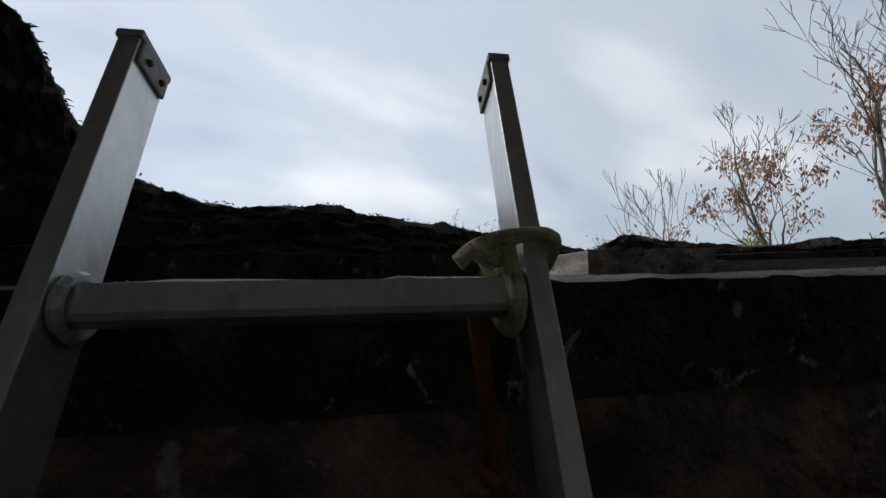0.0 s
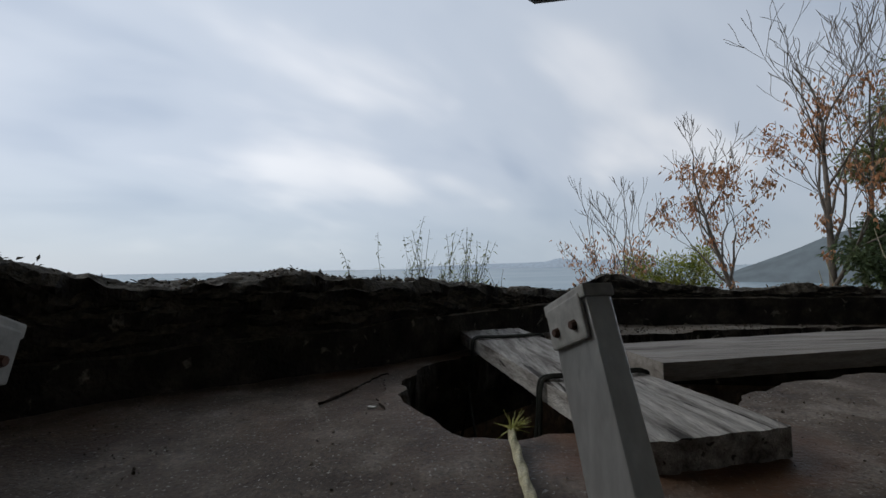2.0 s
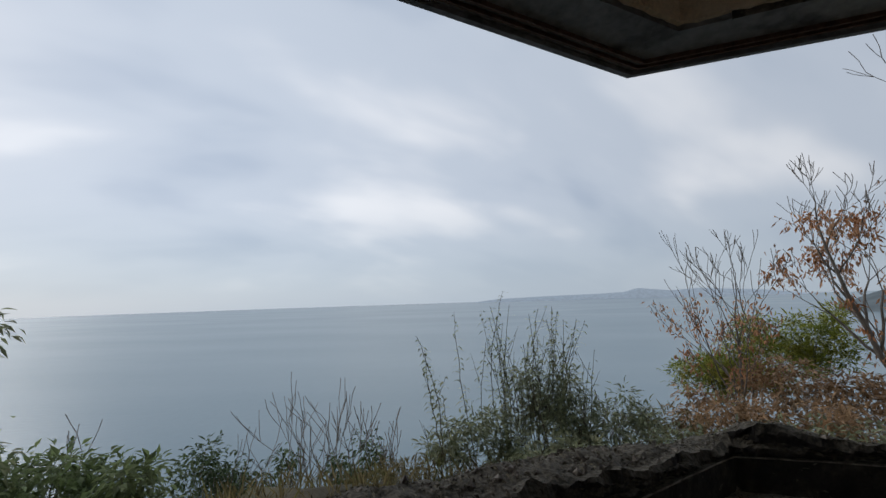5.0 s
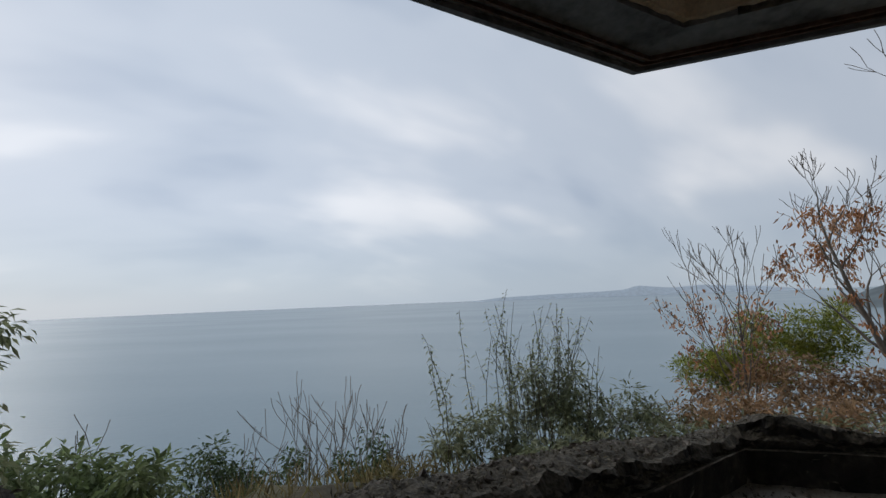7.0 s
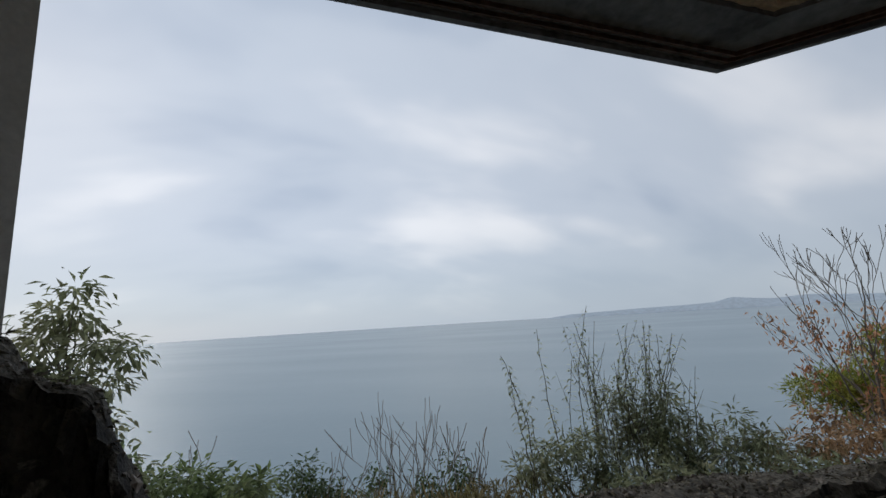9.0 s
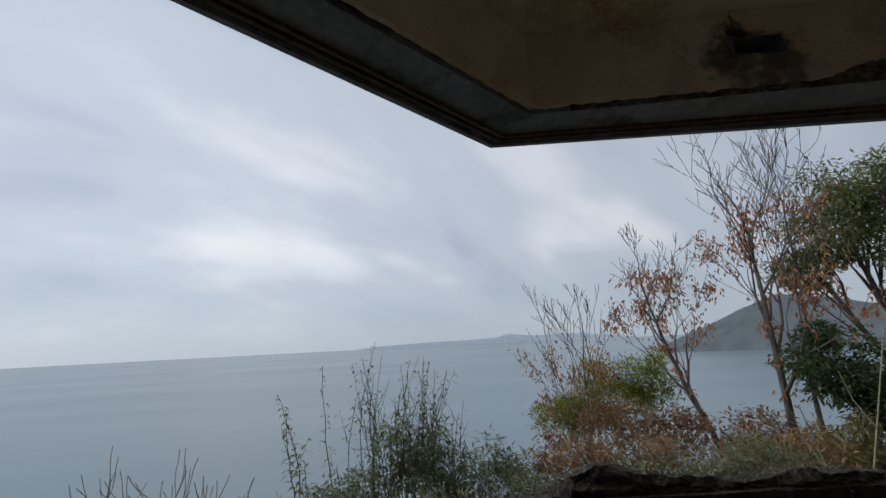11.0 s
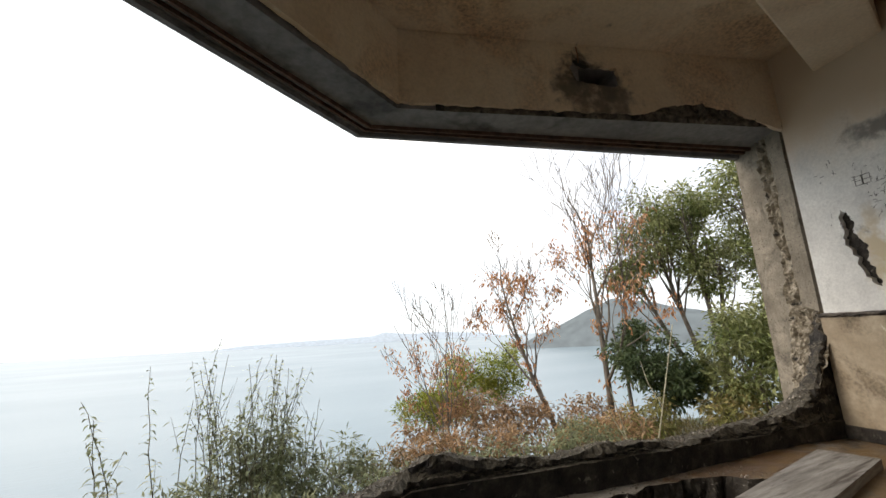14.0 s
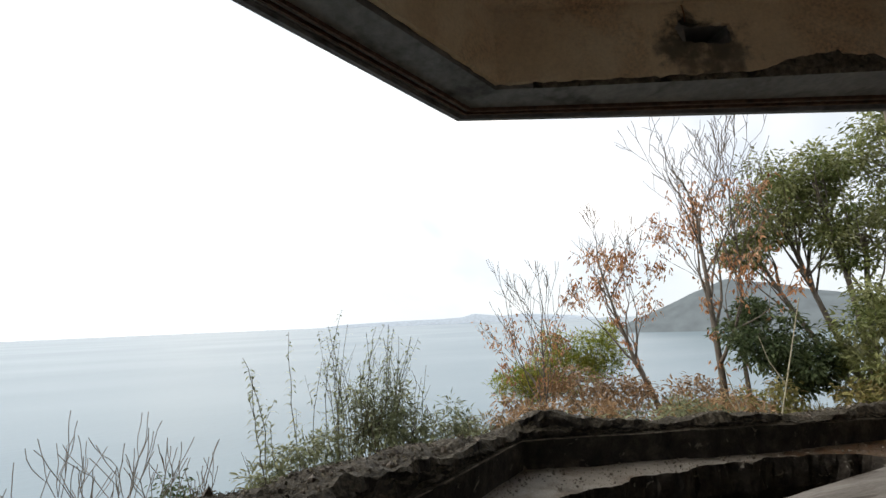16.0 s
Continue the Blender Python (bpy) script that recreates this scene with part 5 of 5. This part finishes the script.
def leafy_plant(name, base, blobs, n, mat, label, category, seed, leaf=(0.10, 0.04), trunk=0.03, twig=True, stems=None, droop=0.2):
    """Stems that reach into clumps of separate leaves; blobs are centre, radius and weight."""
    rng = random.Random(seed)
    base = Vector(base)
    plant = holder(name, base, label, category)
    wood, lv = Build(), Build()
    total = sum(w for _, _, w in blobs)
    for c, rad, w in blobs:
        c = Vector(c)
        rad = Vector(rad) if hasattr(rad, "__len__") else Vector((rad, rad, rad))
        mid = base.lerp(c, 0.55) + Vector((rng.gauss(0, 0.08), rng.gauss(0, 0.08), 0))
        main = smooth_path([base - Vector((0, 0, 0.06)), mid, c], 6)
        wood.tube(main, [trunk * (1 - 0.7 * i / (len(main) - 1)) for i in range(len(main))], 6)
        clusters = []
        for k in range(max(6, int(26 * w))):
            v = Vector((rng.gauss(0, 1), rng.gauss(0, 1), rng.gauss(0, 1))).normalized()
            q = c + Vector((v.x * rad.x, v.y * rad.y, v.z * rad.z)) * rng.uniform(0.45, 1.0) ** 0.6 * (0.85 + 0.35 * fbm(v * 1.7 + c, 1.0))
            clusters.append(q)
            if twig:
                st = main[rng.randint(len(main) // 2, len(main) - 1)]
                wood.tube([st, st.lerp(q, 0.5) + Vector((rng.gauss(0, 0.04), rng.gauss(0, 0.04), -0.03)), q], [trunk * 0.3, trunk * 0.2, 0.002], 4, cap=False)
        per = int(n * w / total / len(clusters))
        spread = (rad.x * rad.y * rad.z) ** (1 / 3) * 0.17
        for q in clusters:
            for k in range(per):
                o = Vector((rng.gauss(0, 1), rng.gauss(0, 1), rng.gauss(0, 0.75))) * spread
                p = q + o
                d = o.normalized() + Vector((rng.gauss(0, 0.5), rng.gauss(0, 0.5), rng.gauss(0, 0.4) - droop))
                ll = leaf[0] * rng.uniform(0.6, 1.25)
                lv.leaf(p, d, ll, leaf[1] * rng.uniform(0.7, 1.2), up=Vector((rng.gauss(0, 0.5), rng.gauss(0, 0.5), 1)))
    part("trunk", wood, M_BARK, plant, smooth=True)
    part("crown", lv, mat, plant)
    return plant


def arched_leaf(b, p, d, length, width, sag):
    """A narrow leaf that springs outward and hangs over at its tip."""
    side = Vector((-d.y, d.x, 0.0))
    side = side.normalized() if side.length > 1e-4 else Vector((1, 0, 0))
    i = len(b.v)
    q, e = Vector(p), Vector(d).normalized()
    for w in (0.15, 0.9, 1.0, 0.55, 0.0):
        b.v += [q + side * (w * width / 2), q - side * (w * width / 2)]
        q = q + e * (length / 4)
        e = (e + Vector((0, 0, -sag))).normalized()
    b.f += [(i + 2 * k, i + 2 * k + 1, i + 2 * k + 3, i + 2 * k + 2) for k in range(4)]


def weed(top, base, seed, leafy, label, r=0.006, group="tall weeds beyond the parapet"):
    rng = random.Random(seed)
    top, base = Vector(top), Vector(base)
    plant = holder("tall_weed", base, label, "weed", group)
    st, lv = Build(), Build()
    n, h = 14, (top - base).length
    bow = Vector((rng.gauss(0, 0.05), rng.gauss(0, 0.05), 0)) * h
    pts = [base.lerp(top, i / n) + bow * math.sin(math.pi * i / n) + Vector((rng.gauss(0, 0.005), rng.gauss(0, 0.005), -0.05 if i == 0 else 0)) for i in range(n + 1)]
    st.tube(pts, [r * (1 - 0.7 * i / n) for i in range(n + 1)], 5)
    shoots = [(pts, 0.35)]
    for k in range(rng.choice((0, 1, 2, 3)) if leafy > 10 else rng.randint(3, 5)):
        j = rng.randint(5, 11)
        a = rng.uniform(0, 6.28)
        d = Vector((math.cos(a) * 0.55, math.sin(a) * 0.55, 1)).normalized()
        ln_ = h * rng.uniform(0.12, 0.3)
        twig = [pts[j] + d * (ln_ * t) + Vector((0, 0, 0.10 * ln_ * t * t)) for t in (0, 0.25, 0.5, 0.75, 1.0)]
        st.tube(twig, [r * 0.5, r * 0.45, r * 0.38, r * 0.3, r * 0.2], 4, cap=False)
        shoots.append((twig, 0.1))
    for path, first in shoots:
        length = (path[-1] - path[0]).length
        k = int(length * leafy)
        for i in range(k):
            if rng.random() < 0.2:
                continue
            t = min(0.995, first + (1 - first) * (i + rng.uniform(-0.4, 0.4)) / k)
            f = max(0.0, t) * (len(path) - 1)
            j = min(len(path) - 2, int(f))
            p = path[j].lerp(path[j + 1], f - j)
            a = i * 2.4 + rng.gauss(0, 0.4)
            d = Vector((math.cos(a), math.sin(a), rng.uniform(0.1, 0.8)))
            arched_leaf(lv, p, d, 0.10 * (1.15 - 0.45 * t) * rng.uniform(0.7, 1.25), 0.022 * rng.uniform(0.7, 1.2), rng.uniform(0.25, 0.65))
    part("stalk", st, M_STALK, plant)
    if lv.v:
        part("foliage", lv, M_LEAF_WEED, plant)
    return plant


def twig_bush(base, h, seed, stems, label):
    rng = random.Random(seed)
    base = Vector(base)
    plant = holder("twig_shrub", base, label, "shrub", "leafless shrubs on the slope")
    for i in range(stems):
        b, tips = Build(), []
        d = Vector((rng.gauss(0, 0.35), rng.gauss(0, 0.25), 1)).normalized()
        limb(b, tips, base + Vector((rng.gauss(0, 0.12), rng.gauss(0, 0.1), -0.04)), d, h * rng.uniform(0.32, 0.50), 0.010, 2, rng, 0.4, up=0.5)
        part("stem", b, M_BARK, plant)


# bare trees with withered leaves
bare_tree((2.95, 5.75, hill_z(2.95, 5.75)), (2.80, 5.70, 1.1), 0.026, 11, 3, 420, "slim bare tree with withered orange leaves", 0.42, (-0.06, 0), leaf_len=0.065)
bare_tree((3.15, 5.85, hill_z(3.15, 5.85)), (2.35, 5.95, 0.95), 0.016, 15, 1, 12, "slim bare sapling leaning seaward", 0.3, (-0.05, 0.0), leaf_len=0.065, forks=(0.6, 0.75, 0.9))
bare_tree((4.62, 5.50, hill_z(4.62, 5.5)), (3.72, 5.75, 1.9), 0.042, 12, 3, 950, "leaning bare tree with withered orange leaves", 0.5, (-0.05, 0.05), leaf_len=0.08)
bare_tree((5.15, 5.00, hill_z(5.15, 5.0)), (5.02, 5.05, 2.95), 0.05, 18, 3, 950, "taller bare tree with withered orange leaves", 0.52, (0.05, 0), leaf_len=0.08, forks=(0.34, 0.4, 0.46, 0.52, 0.58, 0.64, 0.7, 0.76, 0.82, 0.88, 0.94))
bare_tree((5.35, 4.85, hill_z(5.35, 4.85)), (5.5, 4.75, 2.9), 0.032, 19, 3, 160, "thin bare tree with a few withered leaves", 0.42, (0.06, 0), leaf_len=0.08)
# broadleaf evergreens on the right
leafy_plant("broadleaf_tree", (6.75, 4.2, hill_z(6.75, 4.2)), [((6.45, 4.85, 2.15), (0.85, 0.75, 0.8), 1.0), ((6.05, 5.0, 1.5), (0.5, 0.5, 0.35), 0.4), ((6.9, 4.1, 1.6), (0.65, 0.6, 0.55), 0.6), ((6.6, 4.4, 2.4), (0.6, 0.6, 0.5), 0.5)], 15000, M_LEAF_GREEN,
            "evergreen broadleaf tree with dense glossy crown", "tree", 21, (0.085, 0.030), 0.05)
leafy_plant("broadleaf_tree", (7.6, 3.7, hill_z(7.6, 3.7)), [((7.7, 4.0, 2.7), (0.7, 0.7, 0.8), 1.0), ((7.5, 3.2, 1.6), (0.8, 0.7, 0.9), 0.9)], 9000, M_LEAF_GREEN, "evergreen broadleaf tree behind the jamb", "tree", 22, (0.10, 0.036), 0.05)
leafy_plant("evergreen_shrub", (5.3, 4.3, hill_z(5.3, 4.3)), [((5.2, 4.45, 0.35), (0.5, 0.45, 0.5), 1.0), ((5.5, 4.2, 0.0), (0.5, 0.4, 0.4), 0.6)], 5200, M_LEAF_DARK, "dark-leaved evergreen shrub among the trees", "shrub", 23, (0.085, 0.034), 0.02)
leafy_plant("evergreen_shrub", (5.8, 3.3, hill_z(5.8, 3.3)), [((5.8, 3.5, 0.3), (0.5, 0.5, 0.75), 1.0), ((6.2, 3.0, 0.6), (0.6, 0.6, 0.8), 0.8), ((5.9, 3.9, -0.1), (0.5, 0.4, 0.4), 0.6), ((6.6, 3.6, 0.6), (0.5, 0.5, 0.7), 0.7)], 10500, M_LEAF_GREEN, "leafy green shrub by the jamb", "shrub", 24, (0.09, 0.03), 0.02)
# yellow-green bush and brown undergrowth between the trees
leafy_plant("yellow_green_bush", (3.9, 6.5, hill_z(3.9, 6.5)), [((2.95, 6.75, -0.45), (0.50, 0.4, 0.40), 0.8), ((4.2, 6.5, 0.05), (0.50, 0.45, 0.50), 1.0), ((3.65, 6.6, -0.12), (0.55, 0.45, 0.48), 0.8), ((3.3, 6.7, -0.30), (0.45, 0.4, 0.42), 0.6)], 12500, M_LEAF_LIME,
            "yellow-green bush turning autumn brown", "bush", 25, (0.085, 0.02), 0.015, droop=-0.3)
leafy_plant("withered_bush", (3.7, 5.6, hill_z(3.7, 5.6)), [((3.15, 5.7, -0.40), (0.55, 0.4, 0.38), 1.0), ((3.9, 5.5, -0.48), (0.55, 0.4, 0.32), 1.0), ((4.7, 5.1, -0.5), (0.5, 0.4, 0.3), 0.8), ((2.3, 5.4, -0.6), (0.5, 0.4, 0.25), 0.7)], 5200, M_LEAF_BROWN,
            "withered brown undergrowth at the foot of the trees", "bush", 26, (0.08, 0.026), 0.008)
leafy_plant("withered_bush", (5.2, 4.0, hill_z(5.2, 4.0)), [((4.9, 4.2, -0.45), (0.5, 0.35, 0.25), 0.8), ((5.6, 3.5, -0.35), (0.5, 0.4, 0.3), 0.8), ((4.2, 4.6, -0.6), (0.5, 0.35, 0.2), 0.6)], 3600, M_LEAF_FERN, "green and brown fern-like undergrowth behind the parapet", "bush", 27, (0.08, 0.026), 0.008)
leafy_plant("low_weeds", (2.2, 3.6, hill_z(2.2, 3.6)), [((1.3, 3.7, -0.42), (0.5, 0.3, 0.2), 0.8), ((2.2, 3.7, -0.42), (0.6, 0.35, 0.22), 1.0), ((3.2, 3.6, -0.42), (0.6, 0.4, 0.25), 1.0), ((0.4, 3.6, -0.5), (0.5, 0.3, 0.18), 0.7)], 4200, M_LEAF_WEED, "low tangled weeds along the foot of the parapet", "weed", 28, (0.07, 0.02), 0.004)
leafy_plant("withered_bush", (2.7, 4.5, hill_z(2.7, 4.5)), [((2.2, 4.7, -0.52), (0.5, 0.35, 0.22), 0.8), ((3.1, 4.5, -0.5), (0.6, 0.4, 0.25), 1.0), ((4.0, 4.0, -0.45), (0.5, 0.4, 0.25), 0.8)], 3800, M_LEAF_BROWN, "withered brown stems and leaves behind the parapet", "bush", 29, (0.075, 0.024), 0.006)
# weeds in front
TALL = [(0.045, 4.60, 0.80, 30), (-0.44, 4.38, 0.61, 24), (0.46, 4.27, 0.64, 34), (-0.74, 3.99, 0.43, 42), (0.36, 4.42, 0.62, 34), (0.58, 4.35, 0.52, 34), (-0.10, 4.55, 0.55, 26), (-0.68, 4.05, 0.30, 40), (0.52, 4.3, 0.60, 30)]
rng = random.Random(77)
for i in range(16):
    x = rng.uniform(-0.15, 0.72)
    TALL.append((x, rng.uniform(4.25, 4.65), rng.uniform(0.28, 0.66), rng.choice((8, 20, 26))))
while len(TALL) < 58:
    x = rng.gauss(0.25, 0.55)
    if -0.95 < x < 1.5:
        TALL.append((x, rng.uniform(4.1, 4.75), rng.uniform(-0.25, 0.42) - 0.30 * abs(x - 0.3), rng.choice((7, 7, 20, 28))))
for i, (x, y, z, den) in enumerate(TALL):
    bx, by = x * 0.72 + 0.08 + rng.gauss(0, 0.09), y + rng.gauss(0, 0.08)
    weed((x, y, z), (bx, by, hill_z(bx, by)), 40 + i, den, "tall leafy weed stalk standing on the slope" if den > 10 else "bare dry weed stalk standing on the slope", 0.006)
leafy_plant("weed_clump", (0.35, 4.3, hill_z(0.35, 4.3)), [((0.4, 4.35, -0.15), (0.4, 0.3, 0.42), 1.0), ((-0.3, 4.2, -0.5), (0.5, 0.3, 0.25), 0.7), ((0.95, 4.4, -0.45), (0.45, 0.3, 0.3), 0.7), ((0.1, 4.1, -0.6), (0.6, 0.3, 0.2), 0.6)], 5600, M_LEAF_WEED, "tangled grey-green weeds on the slope", "weed", 60, (0.075, 0.02), 0.005)
leafy_plant("weed_clump", (1.5, 4.6, hill_z(1.5, 4.6)), [((1.5, 4.7, -0.6), (0.5, 0.35, 0.2), 0.8), ((-0.8, 3.9, -0.75), (0.4, 0.3, 0.2), 0.6)], 1800, M_GRASS, "yellowing low weeds on the slope", "weed", 64, (0.09, 0.016), 0.004, droop=-0.3)
# left side
leafy_plant("leafy_shrub", (-2.75, 2.75, hill_z(-2.75, 2.75)), [((-2.85, 2.85, -0.45), (0.45, 0.4, 0.35), 1.0), ((-2.35, 2.8, -0.45), (0.35, 0.3, 0.3), 0.7), ((-3.3, 2.8, -0.3), (0.4, 0.4, 0.4), 0.6)], 4600, M_LEAF_FRESH, "fresh green leafy shrub on the slope", "shrub", 61, (0.075, 0.03), 0.02)
leafy_plant("leafy_shrub", (-2.95, 2.1, hill_z(-2.95, 2.1)), [((-2.92, 2.14, 0.62), (0.30, 0.3, 0.45), 1.0), ((-3.0, 2.2, 0.0), (0.4, 0.3, 0.45), 0.8)], 3400, M_LEAF_WEED, "upright shrub with drooping pointed leaves", "shrub", 62, (0.07, 0.026), 0.02, droop=0.6)
leafy_plant("dark_bush", (-3.1, 4.6, hill_z(-3.1, 4.6)), [((-3.1, 4.6, -1.08), (0.55, 0.4, 0.45), 1.0), ((-2.5, 4.7, -1.15), (0.45, 0.4, 0.4), 0.6), ((-1.45, 4.6, -0.95), (0.32, 0.3, 0.45), 0.5)], 4200, M_LEAF_DARK, "low dark bush on the slope below", "bush", 63, (0.06, 0.03), 0.015)
for i, (x, y, h) in enumerate(((-2.75, 4.65, 1.35), (-2.3, 4.6, 1.4), (-1.95, 4.62, 1.35), (-1.35, 4.5, 1.0), (-1.1, 4.55, 0.75), (1.45, 4.9, 1.0), (1.0, 5.0, 0.9), (-3.6, 3.4, 1.2))):
    twig_bush((x, y, hill_z(x, y)), h, 70 + i, 6, "leafless twiggy shrub on the slope")

# pale dead canes leaning behind the parapet
for foot, tip in (((2.72, 2.60, -0.58), (3.18, 2.52, 0.72)), ((2.90, 2.75, -0.60), (2.78, 2.85, 0.25))):
    cane = holder("dead_cane", foot, "thin pale dead cane leaning behind the parapet", "cane", "dead canes behind the parapet")
    foot, tip = Vector(foot), Vector(tip)
    b = Build()
    b.tube([foot.lerp(tip, t) + Vector((0.03, 0.02, 0)) * math.sin(3.1 * t) for t in np.linspace(0, 1, 9)], [0.0075 - 0.004 * t for t in np.linspace(0, 1, 9)], 6)
    part("stalk", b, M_CANE, cane)
    b = Build()
    p = foot.lerp(tip, 0.55)
    b.tube([p, p + Vector((-0.06, 0.05, 0.16)), p + Vector((-0.09, 0.07, 0.33))], [0.004, 0.003, 0.002], 5)
    part("side_shoot", b, M_CANE, cane)

# dry grass and leaf litter behind the parapet
b = Build()
rng = random.Random(9)
for i in range(9000):
    x, y = rng.uniform(-3.2, 7.0), rng.uniform(2.6, 6.4)
    if (y - 1.62 * 1 < 1.2 + 0.6 * x and x < 0.8) or (x >= 0.8 and y < 3.35 - 0.28 * (x - 0.8)):
        continue
    p = Vector((x, y, hill_z(x, y) - 0.01))
    d = Vector((rng.gauss(0, 0.45), rng.gauss(0, 0.45), 1))
    b.leaf(p, d, rng.uniform(0.08, 0.34), rng.uniform(0.006, 0.02), up=Vector((rng.gauss(0, 1), rng.gauss(0, 1), 0.1)))
thing("dry_grass", b, M_GRASS, "dry grass and low weeds on the hillside", "grass", kind="stuff")
